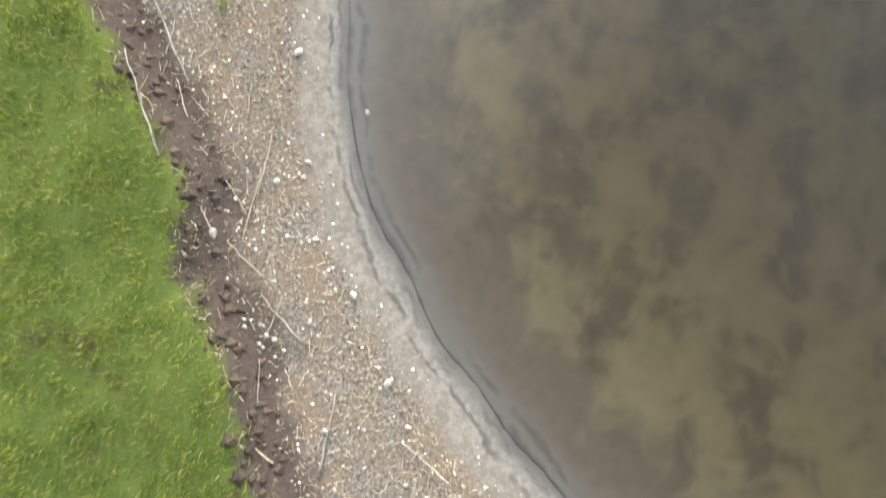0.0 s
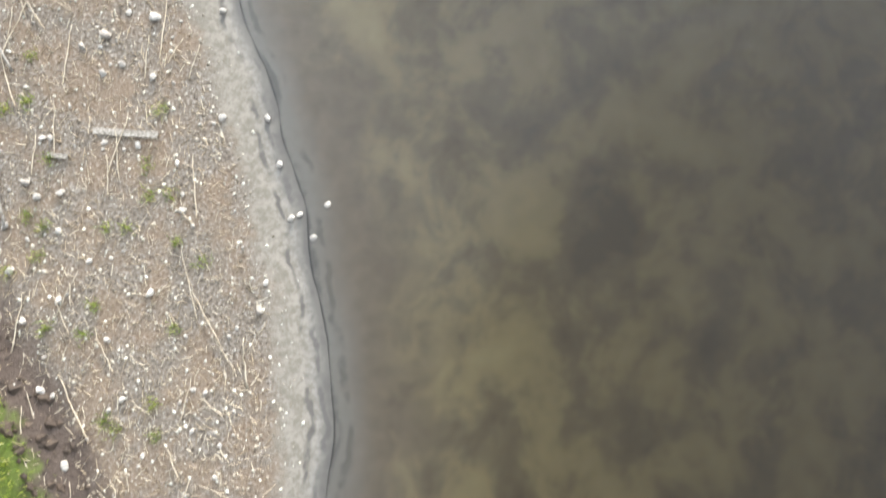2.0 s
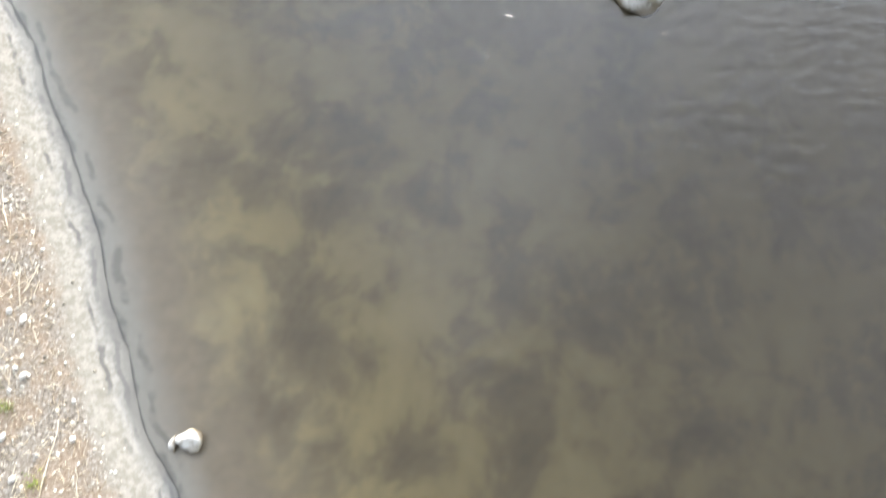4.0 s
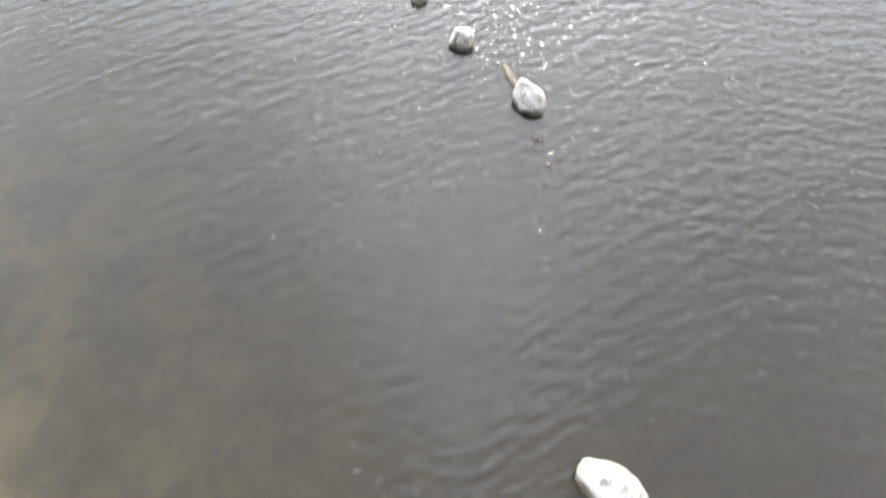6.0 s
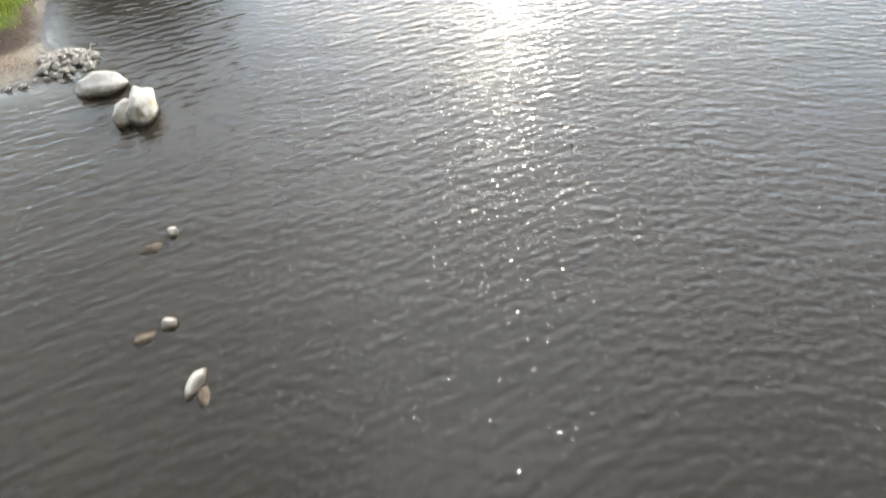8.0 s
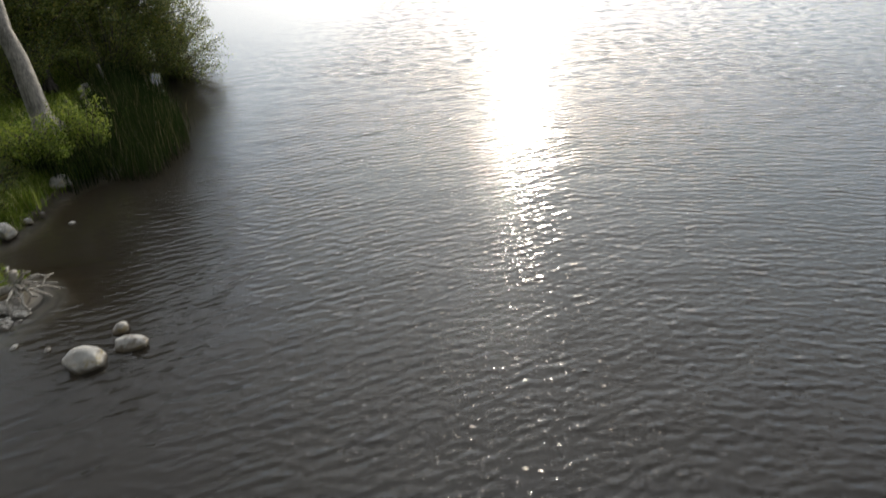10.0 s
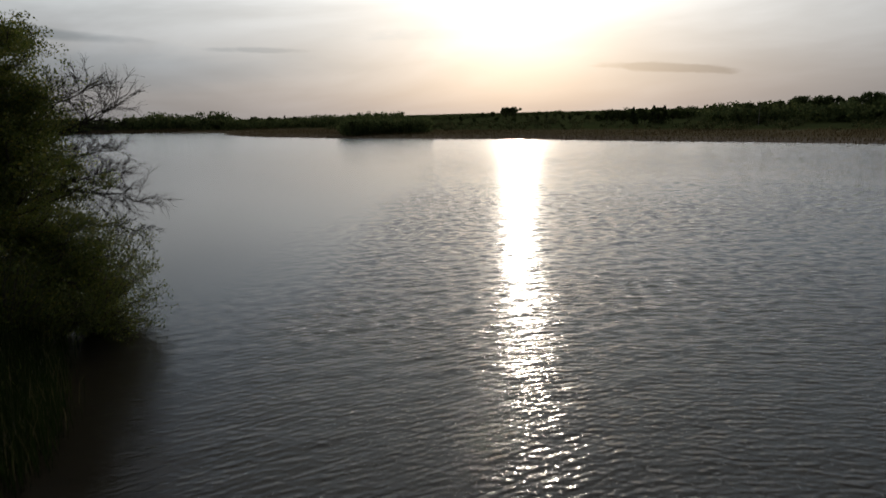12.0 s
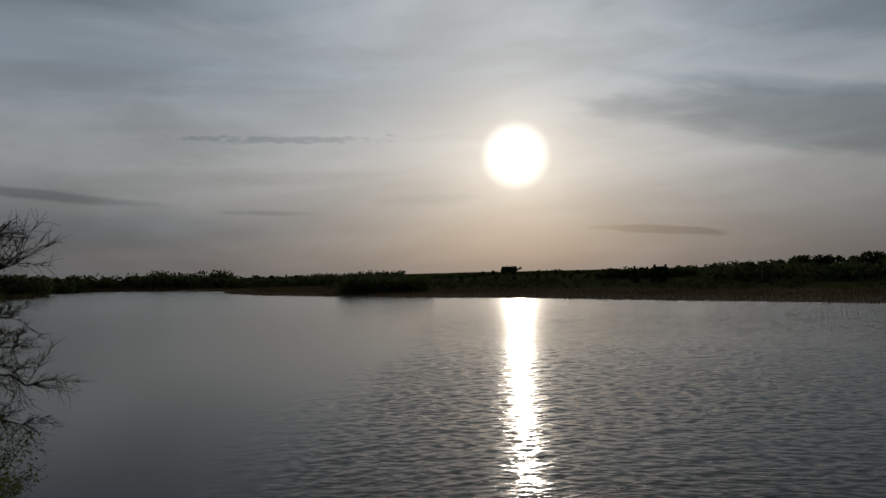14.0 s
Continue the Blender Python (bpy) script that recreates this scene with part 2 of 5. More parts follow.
def plan(px, py):
    """Signed metres from the water's edge (land +), from the grass bank (grass +), and the ground's height."""
    px, py = np.asarray(px, float), np.asarray(py, float)
    d = line_dist(px, py, LAKE, True) * np.where(inside(px, py, LAKE), -1, 1)
    near_bank = np.minimum(line_dist(px, py, BANK_LINE, False), 60)
    g = np.where(inside(px, py, BANK_AREA), near_bank, -near_bank)
    near = (px < 40) & (py < 140)
    g = np.where(near & (px < 3), g, np.where(d > 12, d - 12, -5))
    d2 = d + 0.10 * wobble(px, py, 1.3, 3) * near
    bed = -1.5 * (1 - np.exp(np.minimum(d2, 0) * (0.085 + 0.22 * sstep(py, 11, 26)))) + 0.02 * wobble(px, py, 0.9, 5) * sstep(-d2, 0.3, 2)
    beach = 0.20 * (1 - np.exp(-np.maximum(d2, 0) * 0.45)) + 0.012 * wobble(px, py, 0.5, 6) * sstep(d2, 0.4, 1.2)
    g2 = g + 0.12 * wobble(px, py, 0.7, 9)
    land = beach + np.where(near, 0.26, 0.3) * sstep(g2, -0.35, 0.12) + 0.025 * np.clip(g2, 0, 25) * near
    land += 0.05 * wobble(px, py, 1.6, 11) * sstep(g2, 0, 1)
    far = (py > 140) | (px > 40)
    rise = sstep(d, 30, 230) * np.where(px > 50, 3.4, 4.7) - sstep(d, 250, 520) * 3 + 0.5 * wobble(px, py, 90, 21) * sstep(d, 40, 120)
    rise *= np.where(px < -130, 0.5, 1.0)
    land = land + np.where(far, rise, 0)
    return d2, g2, np.where(d2 < 0, bed, land)


def height(x, y):
    return float(plan(np.array([x]), np.array([y]))[2][0])


# ---------------------------------------------------------------- mesh helpers
def mesh_from(name, verts, faces, mat, smooth_faces=False):
    me = bpy.data.meshes.new(name)
    me.from_pydata(verts, [], faces)
    if mat:
        me.materials.append(mat)
    if smooth_faces:
        me.polygons.foreach_set("use_smooth", [True] * len(me.polygons))
    me.update()
    return me


def part(name, bm, mat, parent=None, label=""):
    me = bpy.data.meshes.new(name)
    bm.to_mesh(me)
    bm.free()
    if mat:
        me.materials.append(mat)
    ob = new(name, me)
    if parent:
        ob.parent = parent
    if label:
        ob["label"] = label
    return ob


def axis_grid(*runs):
    out = []
    for a, b, step in runs:
        n = max(1, int(round((b - a) / step)))
        out += [a + (b - a) * k / n for k in range(n)]
    return np.array(out + [runs[-1][1]])


def sheet(xs, ys):
    gx, gy = np.meshgrid(xs, ys)
    nx, ny = len(xs), len(ys)
    idx = np.arange(nx * ny).reshape(ny, nx)
    quads = np.stack([idx[:-1, :-1], idx[:-1, 1:], idx[1:, 1:], idx[1:, :-1]], -1).reshape(-1, 4)
    return gx.ravel(), gy.ravel(), quads


def float_attr(me, name, values):
    a = me.attributes.new(name, "FLOAT", "POINT")
    a.data.foreach_set("value", np.asarray(values, np.float32))


# ---------------------------------------------------------------- materials
def ground_material():
    m, t = material("ground")
    p = position(t)
    shore, bank = attribute(t, "shore"), attribute(t, "bank")
    rag = math_node(t, "SUBTRACT", noise_tex(t, p, 2.2, 4, 0.6), 0.5)
    fine = math_node(t, "SUBTRACT", noise_tex(t, p, 9.0, 3, 0.6), 0.5)
    s = math_node(t, "ADD", shore, math_node(t, "MULTIPLY", rag, 0.42))
    b = math_node(t, "ADD", bank, math_node(t, "ADD", math_node(t, "MULTIPLY", rag, 0.7), math_node(t, "MULTIPLY", fine, 0.25)))
    # lake bed: dark silt with paler sand and weed in branching patches
    veins = noise_tex(t, mapped(t, p, (1, 0.75, 1), 20), 1.0, 5, 0.60, 0.25)
    patch = noise_tex(t, p, 1.5, 3, 0.5, 0.6)
    silt = ramp(t, math_node(t, "ADD", math_node(t, "MULTIPLY", veins, 0.7), math_node(t, "MULTIPLY", patch, 0.3)),
                [(0.36, (0.190, 0.155, 0.115)), (0.46, (0.29, 0.240, 0.165)), (0.53, (0.42, 0.350, 0.215)), (0.62, (0.49, 0.415, 0.255))])
    silt = mix_color(t, smooth(t, math_node(t, "ADD", s, math_node(t, "MULTIPLY", math_node(t, "SUBTRACT", patch, 0.5), 2.2)), -1.5, -0.6), silt, mix_color(t, noise_tex(t, p, 5.0, 4, 0.6), (0.19, 0.152, 0.110), (0.32, 0.262, 0.190)))
    # a strip of smooth pale sand, then damp grey sand with dark swash lines, running out under the water
    e = math_node(t, "ADD", shore, math_node(t, "MULTIPLY", rag, 0.22))
    grit = noise_tex(t, p, 11, 5, 0.7)
    sand = mix_color(t, smooth(t, grit, 0.36, 0.64), (0.190, 0.168, 0.134), (0.282, 0.252, 0.208))
    damp = mix_color(t, smooth(t, grit, 0.36, 0.64), (0.180, 0.165, 0.143), (0.262, 0.242, 0.212))
    sand = mix_color(t, smooth(t, e, 0.40, 0.06), sand, damp)
    # soaked dark just above the water; colour brightened below it to offset lost light
    sand = mix_color(t, smooth(t, e, 0.24, 0.02), sand, (0.128, 0.117, 0.101))
    sand = mix_color(t, smooth(t, shore, 0.01, -0.02), sand, mix_color(t, grit, (0.25, 0.226, 0.190), (0.34, 0.310, 0.265)))
    lines = noise_tex(t, p, 1.3, 4, 0.6)
    bent = math_node(t, "ADD", shore, math_node(t, "MULTIPLY", math_node(t, "SUBTRACT", lines, 0.5), 0.40))
    for at, wide, force, seed in ((0.27, 0.045, 0.75, 3.0), (0.12, 0.05, 0.65, 7.0), (0.02, 0.09, 0.5, 11.0), (-0.16, 0.06, 0.45, 17.0)):
        off = math_node(t, "ABSOLUTE", math_node(t, "SUBTRACT", bent, at))
        broken = smooth(t, noise_tex(t, mapped(t, p, (1, 1, 1), 0, (seed, 0, 0)), 1.6, 3, 0.6), 0.42, 0.58)
        sand = mix_color(t, math_node(t, "MULTIPLY", math_node(t, "MULTIPLY", smooth(t, off, wide, wide * 0.2), broken), force), sand, (0.085, 0.078, 0.072))
    # straw and rubble strewn upper beach
    speck = noise_tex(t, p, 26, 3, 0.65)
    litter = ramp(t, speck, [(0.30, (0.060, 0.048, 0.037)), (0.42, (0.155, 0.128, 0.100)), (0.58, (0.235, 0.200, 0.162)), (0.70, (0.40, 0.365, 0.315))])
    litter = mix_color(t, smooth(t, noise_tex(t, p, 1.7, 3, 0.6), 0.42, 0.62), litter, mix_color(t, 0.45, litter, (0.24, 0.165, 0.105)))
    soil = mix_color(t, noise_tex(t, p, 12, 4, 0.6), (0.042, 0.031, 0.025), (0.135, 0.105, 0.085))
    turf = mix_color(t, noise_tex(t, p, 3.0, 4, 0.6), (0.055, 0.080, 0.018), (0.168, 0.200, 0.055))
    yy = t.nodes.new("ShaderNodeSeparateXYZ")
    link(t, p, yy.inputs[0])
    # far pasture; its colour is darkened to stand in for backlit shade
    dimmed_pasture = mix_color(t, noise_tex(t, p, 0.06, 4, 0.6), (0.040, 0.050, 0.020), (0.085, 0.098, 0.038))
    turf = mix_color(t, smooth(t, yy.outputs[1], 120.0, 150.0), turf, dimmed_pasture)
    turf = mix_color(t, smooth(t, noise_tex(t, p, 1.1, 3, 0.6), 0.60, 0.72), turf, (0.085, 0.075, 0.035))
    marsh = mix_color(t, noise_tex(t, mapped(t, p, (0.2, 0.5, 1)), 1.0, 4, 0.6), (0.105, 0.085, 0.052), (0.20, 0.165, 0.10))
    belt = math_node(t, "MULTIPLY", smooth(t, shore, 58.0, 44.0), smooth(t, yy.outputs[1], 120.0, 150.0))
    turf = mix_color(t, belt, turf, marsh)
    yy = t.nodes.new("ShaderNodeSeparateXYZ")
    link(t, p, yy.inputs[0])
    # brown bed under the wooded bank, darkened to stand in for the trees' reflection
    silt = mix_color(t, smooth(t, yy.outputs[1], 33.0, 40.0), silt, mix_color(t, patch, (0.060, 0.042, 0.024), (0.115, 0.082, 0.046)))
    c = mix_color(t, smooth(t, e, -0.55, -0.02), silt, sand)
    c = mix_color(t, smooth(t, math_node(t, "ADD", e, math_node(t, "MULTIPLY", fine, 0.30)), 0.48, 0.74), c, litter)
    c = mix_color(t, smooth(t, b, -0.85, -0.40), c, soil)
    c = mix_color(t, smooth(t, b, -0.10, 0.12), c, turf)
    rough = smooth(t, s, 0.0, 0.35, 0.45, 0.9)
    hgt = math_node(t, "ADD", math_node(t, "MULTIPLY", speck, 0.6), math_node(t, "MULTIPLY", noise_tex(t, p, 60, 2, 0.5), 0.3))
    amount = bump(t, hgt, 0.7, 0.03)
    put(t, amount.inputs["Strength"], smooth(t, s, 0.3, 0.9, 0.08, 0.8))
    shader = principled(t, c, rough, amount.outputs[0], 0.35)
    put(t, shader.node.inputs["IOR"], smooth(t, s, 0.05, 0.45, 1.33, 1.0))
    finish(t, shader)
    return m


def water_material():
    m, t = material("lake_water")
    p = position(t)
    depth = attribute(t, "depth")
    lee = attribute(t, "lee")
    # the swell and wind ripples are in the mesh; here the finest wrinkles on them, and gusts
    px = t.nodes.new("ShaderNodeSeparateXYZ")
    link(t, p, px.inputs[0])
    gust = smooth(t, noise_tex(t, mapped(t, p, (0.10, 0.16, 1), 20), 1.0, 3, 0.5), 0.35, 0.65, 0.75, 1.15)
    open_w = attribute(t, "open")
    calm = math_node(t, "MULTIPLY", math_node(t, "MULTIPLY", gust, lee), smooth(t, open_w, 0.0, 1.0, 1.0, 0.9))
    slope = t.nodes.new("ShaderNodeNewGeometry").outputs["Normal"]
    east = smooth(t, px.outputs[0], -3.0, 10.0)
    tilt = None
    # short-crested ripples: many sine trains about two headings; then wrinkles and rare steep facets
    r = random.Random(12)
    for heading, spread, count, west_w, east_w in ((8, 17, 18, 0.050, 0.105), (-31, 13, 13, 0.095, 0.045)):
        train = None
        for k in range(count):
            ln = 0.12 * (0.34 / 0.12) ** ((k + r.random()) / count)
            a = radians(heading + r.gauss(0, spread))
            d = t.nodes.new("ShaderNodeVectorMath")
            d.operation = "DOT_PRODUCT"
            link(t, p, d.inputs[0])
            d.inputs[1].default_value = (math.sin(a) * 6.2832 / ln, math.cos(a) * 6.2832 / ln, 0)
            c = math_node(t, "COSINE", math_node(t, "ADD", d.outputs["Value"], r.uniform(0, 6.28)))
            v = t.nodes.new("ShaderNodeVectorMath")
            v.operation = "MULTIPLY_ADD"
            link(t, c, v.inputs[0])
            v.inputs[1].default_value = (math.sin(a), math.cos(a), 0)
            put(t, v.inputs[2], train if train else (0, 0, 0))
            train = v.outputs[0]
        v = t.nodes.new("ShaderNodeVectorMath")
        v.operation = "SCALE"
        link(t, train, v.inputs[0])
        link(t, smooth(t, east, 0.0, 1.0, west_w * math.sqrt(2 / count), east_w * math.sqrt(2 / count)), v.inputs["Scale"])
        add = t.nodes.new("ShaderNodeVectorMath")
        add.operation = "ADD"
        link(t, v.outputs[0], add.inputs[0])
        put(t, add.inputs[1], tilt if tilt else (0, 0, 0))
        tilt = add.outputs[0]
    fleck = None
    for sx, sy, turn, amount in ((9.0, 22.0, -4, 0.38), (11.0, 20.0, 70, 0.24), (21.0, 38.0, 15, 0.46)):
        wave = math_node(t, "SUBTRACT", noise_tex(t, mapped(t, p, (sx, sy, 1), turn, (turn * 0.37, sx, 0)), 1.0, 2, 0.5, 0.3), 0.5)
        wave = math_node(t, "MULTIPLY_ADD", math_node(t, "POWER", wave, 5.0), 1900.0, math_node(t, "MULTIPLY", wave, 0.30))
        v = t.nodes.new("ShaderNodeVectorMath")
        v.operation = "MULTIPLY_ADD"
        link(t, wave, v.inputs[0])
        v.inputs[1].default_value = (math.sin(radians(turn)) * amount, math.cos(radians(turn)) * amount, 0)
        put(t, v.inputs[2], fleck if fleck else (0, 0, 0))
        fleck = v.outputs[0]
    v = t.nodes.new("ShaderNodeVectorMath")
    v.operation = "MULTIPLY_ADD"
    link(t, fleck, v.inputs[0])
    link(t, smooth(t, px.outputs[1], 14.0, 50.0, 2.0, 1.0), v.inputs[1])
    link(t, tilt, v.inputs[2])
    tilt = v.outputs[0]
    # the ripples lengthen with the fetch: short ones die out and longer ones take over down the lake
    v = t.nodes.new("ShaderNodeVectorMath")
    v.operation = "SCALE"
    link(t, tilt, v.inputs[0])
    link(t, smooth(t, px.outputs[1], 54.0, 76.0, 1.0, 0.12), v.inputs["Scale"])
    tilt = v.outputs[0]
    for ln, turn, amount, y0, y1, y2, y3 in ((0.30, 5, 0.72, 48, 62, 84, 106), (0.36, -22, 0.40, 48, 62, 84, 106), (0.46, 3, 0.52, 68, 84, 125, 160),
                                             (1.1, 4, 0.42, 96, 125, 190, 260), (3.0, 2, 0.30, 150, 200, 500, 700)):
        wave = math_node(t, "SUBTRACT", noise_tex(t, mapped(t, p, (0.5 / ln, 1.5 / ln, 1), turn, (ln, 3.0, 0)), 1.0, 2, 0.5, 0.3), 0.5)
        mask = math_node(t, "MULTIPLY", smooth(t, px.outputs[1], y0, y1), smooth(t, px.outputs[1], y2, y3, 1.0, 0.0))
        wave = math_node(t, "MULTIPLY", wave, math_node(t, "MULTIPLY", mask, amount))
        v = t.nodes.new("ShaderNodeVectorMath")
        v.operation = "MULTIPLY_ADD"
        link(t, wave, v.inputs[0])
        v.inputs[1].default_value = (math.sin(radians(turn)), math.cos(radians(turn)), 0)
        link(t, tilt, v.inputs[2])
        tilt = v.outputs[0]
    v = t.nodes.new("ShaderNodeVectorMath")
    v.operation = "MULTIPLY_ADD"
    link(t, calm, v.inputs[0])
    link(t, tilt, v.inputs[1])
    link(t, slope, v.inputs[2])
    slope = v.outputs[0]
    unit = t.nodes.new("ShaderNodeVectorMath")
    unit.operation = "NORMALIZE"
    link(t, slope, unit.inputs[0])
    nrm = unit.outputs[0]
    murk_c = mix_color(t, noise_tex(t, p, 0.35, 3, 0.55), (0.0200, 0.0168, 0.0130), (0.0270, 0.0228, 0.0180))
    murk = t.nodes.new("ShaderNodeBsdfDiffuse")
    link(t, murk_c, murk.inputs[0])
    clear_b = t.nodes.new("ShaderNodeBsdfTransparent")
    link(t, mix_color(t, smooth(t, depth, 0.0, 0.30), (0.97, 0.97, 0.96), (0.86, 0.84, 0.735)), clear_b.inputs[0])
    haze = math_node(t, "SUBTRACT", 1.0, math_node(t, "POWER", 2.718, math_node(t, "MULTIPLY", depth, -1.4)), clamp=True)
    body = t.nodes.new("ShaderNodeMixShader")
    link(t, haze, body.inputs[0])
    link(t, clear_b.outputs[0], body.inputs[1])
    link(t, murk.outputs[0], body.inputs[2])
    gloss = t.nodes.new("ShaderNodeBsdfGlossy")
    put(t, gloss.inputs["Roughness"], smooth(t, px.outputs[1], 90.0, 190.0, 0.13, 0.17))
    gloss.inputs["Color"].default_value = (1, 1, 1, 1)
    link(t, nrm, gloss.inputs["Normal"])
    fr = t.nodes.new("ShaderNodeFresnel")
    fr.inputs[0].default_value = 1.333
    link(t, nrm, fr.inputs["Normal"])
    mix = t.nodes.new("ShaderNodeMixShader")
    link(t, fr.outputs[0], mix.inputs[0])
    link(t, body.outputs[0], mix.inputs[1])
    link(t, gloss.outputs[0], mix.inputs[2])
    finish(t, mix.outputs[0])
    return m


def stone_material(name, pale, dark, guano=0.0, lichen=0.0, wet=True):
    m, t = material(name)
    p = position(t)
    obj = t.nodes.new("ShaderNodeTexCoord").outputs["Object"]
    rnd = t.nodes.new("ShaderNodeObjectInfo").outputs["Random"]
    grain = noise_tex(t, obj, 38, 3, 0.7)
    blot = noise_tex(t, obj, 5, 4, 0.6)
    c = mix_color(t, smooth(t, blot, 0.3, 0.7), dark, pale)
    c = mix_color(t, smooth(t, grain, 0.56, 0.70), c, mix_color(t, 0.5, c, (0.10, 0.09, 0.08)))
    c = mix_color(t, 1.0, c, ramp(t, rnd, [(0.0, (0.72, 0.68, 0.63)), (0.5, (0.95, 0.93, 0.9)), (1.0, (1.0, 0.97, 0.92))]), "MULTIPLY")
    nz = t.nodes.new("ShaderNodeSeparateXYZ")
    geo = t.nodes.new("ShaderNodeNewGeometry")
    link(t, geo.outputs["Normal"], nz.inputs[0])
    pz = t.nodes.new("ShaderNodeSeparateXYZ")
    link(t, p, pz.inputs[0])
    if lichen:
        li = math_node(t, "MULTIPLY", smooth(t, noise_tex(t, obj, 7, 4, 0.6), 0.48, 0.62), lichen)
        li = math_node(t, "MULTIPLY", li, smooth(t, nz.outputs[2], 0.75, 0.2))
        c = mix_color(t, li, c, (0.30, 0.22, 0.07))
    if guano:
        streaks = noise_tex(t, mapped(t, obj, (5, 5, 1.6)), 1.0, 4, 0.65)
        g = smooth(t, math_node(t, "ADD", math_node(t, "MULTIPLY", nz.outputs[2], 0.55), streaks), 1.02 - guano * 0.4, 1.14 - guano * 0.4)
        c = mix_color(t, math_node(t, "MULTIPLY", g, smooth(t, noise_tex(t, obj, 3.4, 5, 0.7), 0.57, 0.45, 0.0, 1.0)), c, (0.42, 0.395, 0.355))
    if wet:
        line = math_node(t, "ADD", pz.outputs[2], math_node(t, "MULTIPLY", math_node(t, "SUBTRACT", blot, 0.5), 0.08))
        c = mix_color(t, smooth(t, line, 0.13, 0.03), c, mix_color(t, 0.85, c, (0.075, 0.055, 0.030)))
    bn = bump(t, math_node(t, "ADD", grain, math_node(t, "MULTIPLY", blot, 2.0)), 0.5, 0.02)
    finish(t, principled(t, c, 0.75, bn.outputs[0], 0.3))
    return m


def leaf_material(name, stops, translucency=0.35, gloss=0.3):
    m, t = material(name)
    geo = t.nodes.new("ShaderNodeNewGeometry")
    c = ramp(t, geo.outputs["Random Per Island"], stops)
    big = noise_tex(t, geo.outputs["Position"], 0.8, 3, 0.5)
    c = mix_color(t, 1.0, c, ramp(t, big, [(0.3, (0.72, 0.74, 0.70)), (0.7, (1.15, 1.12, 1.0))]), "MULTIPLY")
    a = principled(t, c, 0.55 if gloss else 0.95, None, gloss)
    tr = t.nodes.new("ShaderNodeBsdfTranslucent")
    link(t, c, tr.inputs[0])
    mx = t.nodes.new("ShaderNodeMixShader")
    mx.inputs[0].default_value = translucency
    link(t, a, mx.inputs[1])
    link(t, tr.outputs[0], mx.inputs[2])
    finish(t, mx.outputs[0])
    return m


def wood_material(name, dark, pale, scale=1.0):
    m, t = material(name)
    obj = t.nodes.new("ShaderNodeTexCoord").outputs["Object"]
    rnd = t.nodes.new("ShaderNodeObjectInfo").outputs["Random"]
    g1 = noise_tex(t, mapped(t, obj, (30 * scale, 30 * scale, 4 * scale)), 1.0, 4, 0.6)
    g2 = noise_tex(t, obj, 3 * scale, 3, 0.6)
    c = mix_color(t, smooth(t, math_node(t, "ADD", math_node(t, "MULTIPLY", g1, 0.6), math_node(t, "MULTIPLY", g2, 0.4)), 0.35, 0.65), dark, pale)
    c = mix_color(t, 1.0, c, ramp(t, rnd, [(0.0, (0.7, 0.7, 0.7)), (1.0, (1.1, 1.08, 1.05))]), "MULTIPLY")
    finish(t, principled(t, c, 0.85, bump(t, g1, 0.6, 0.01).outputs[0], 0.2))
    return m


GROUND = ground_material()
WATER = water_material()
WHITE_ROCK = stone_material("guano_rock", (0.34, 0.315, 0.28), (0.14, 0.125, 0.10), 1.0, 0.5)
GREY_ROCK = stone_material("granite", (0.62, 0.585, 0.53), (0.38, 0.355, 0.315), 0.7, 0.7)
SUNK_ROCK = stone_material("silted_rock", (0.13, 0.098, 0.066), (0.065, 0.050, 0.034), 0.0, 0.0, False)
BANK_ROCK = stone_material("bank_rock", (0.40, 0.38, 0.35), (0.20, 0.19, 0.17), 0.2, 0.4)
RUBBLE = stone_material("rubble_stone", (0.52, 0.49, 0.45), (0.30, 0.28, 0.25), 0.0, 0.2, False)
PEBBLE = stone_material("beach_stone", (0.68, 0.65, 0.60), (0.42, 0.38, 0.33), 0.0, 0.0, False)
GRASS = leaf_material("grass", [(0.0, (0.082, 0.130, 0.020)), (0.45, (0.185, 0.255, 0.032)), (0.8, (0.30, 0.355, 0.050)), (0.93, (0.38, 0.36, 0.10)), (1.0, (0.50, 0.44, 0.28))])
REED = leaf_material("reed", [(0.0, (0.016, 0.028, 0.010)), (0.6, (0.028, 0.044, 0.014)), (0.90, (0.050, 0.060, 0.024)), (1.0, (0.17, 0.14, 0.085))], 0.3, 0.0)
OLD_REED = leaf_material("old_reed", [(0.0, (0.10, 0.078, 0.046)), (0.6, (0.17, 0.13, 0.078)), (1.0, (0.26, 0.20, 0.12))], 0.2, 0.0)
LEAF = leaf_material("alder_leaf", [(0.0, (0.062, 0.088, 0.024)), (0.5, (0.125, 0.160, 0.038)), (0.85, (0.205, 0.215, 0.048)), (1.0, (0.28, 0.24, 0.065))], 0.45)
SHRUB = leaf_material("willow_leaf", [(0.0, (0.10, 0.15, 0.022)), (0.5, (0.20, 0.27, 0.036)), (1.0, (0.32, 0.35, 0.07))], 0.5)
FAR_LEAF = leaf_material("far_leaf", [(0.0, (0.060, 0.084, 0.040)), (0.5, (0.105, 0.136, 0.060)), (1.0, (0.180, 0.200, 0.085))], 0.42, 0.0)
FAR_SCRUB = leaf_material("far_scrub", [(0.0, (0.060, 0.076, 0.038)), (0.5, (0.105, 0.122, 0.058)), (1.0, (0.19, 0.18, 0.095))], 0.25, 0.0)
FIR = leaf_material("fir_needles", [(0.0, (0.035, 0.052, 0.030)), (1.0, (0.075, 0.098, 0.048))], 0.15, 0.0)
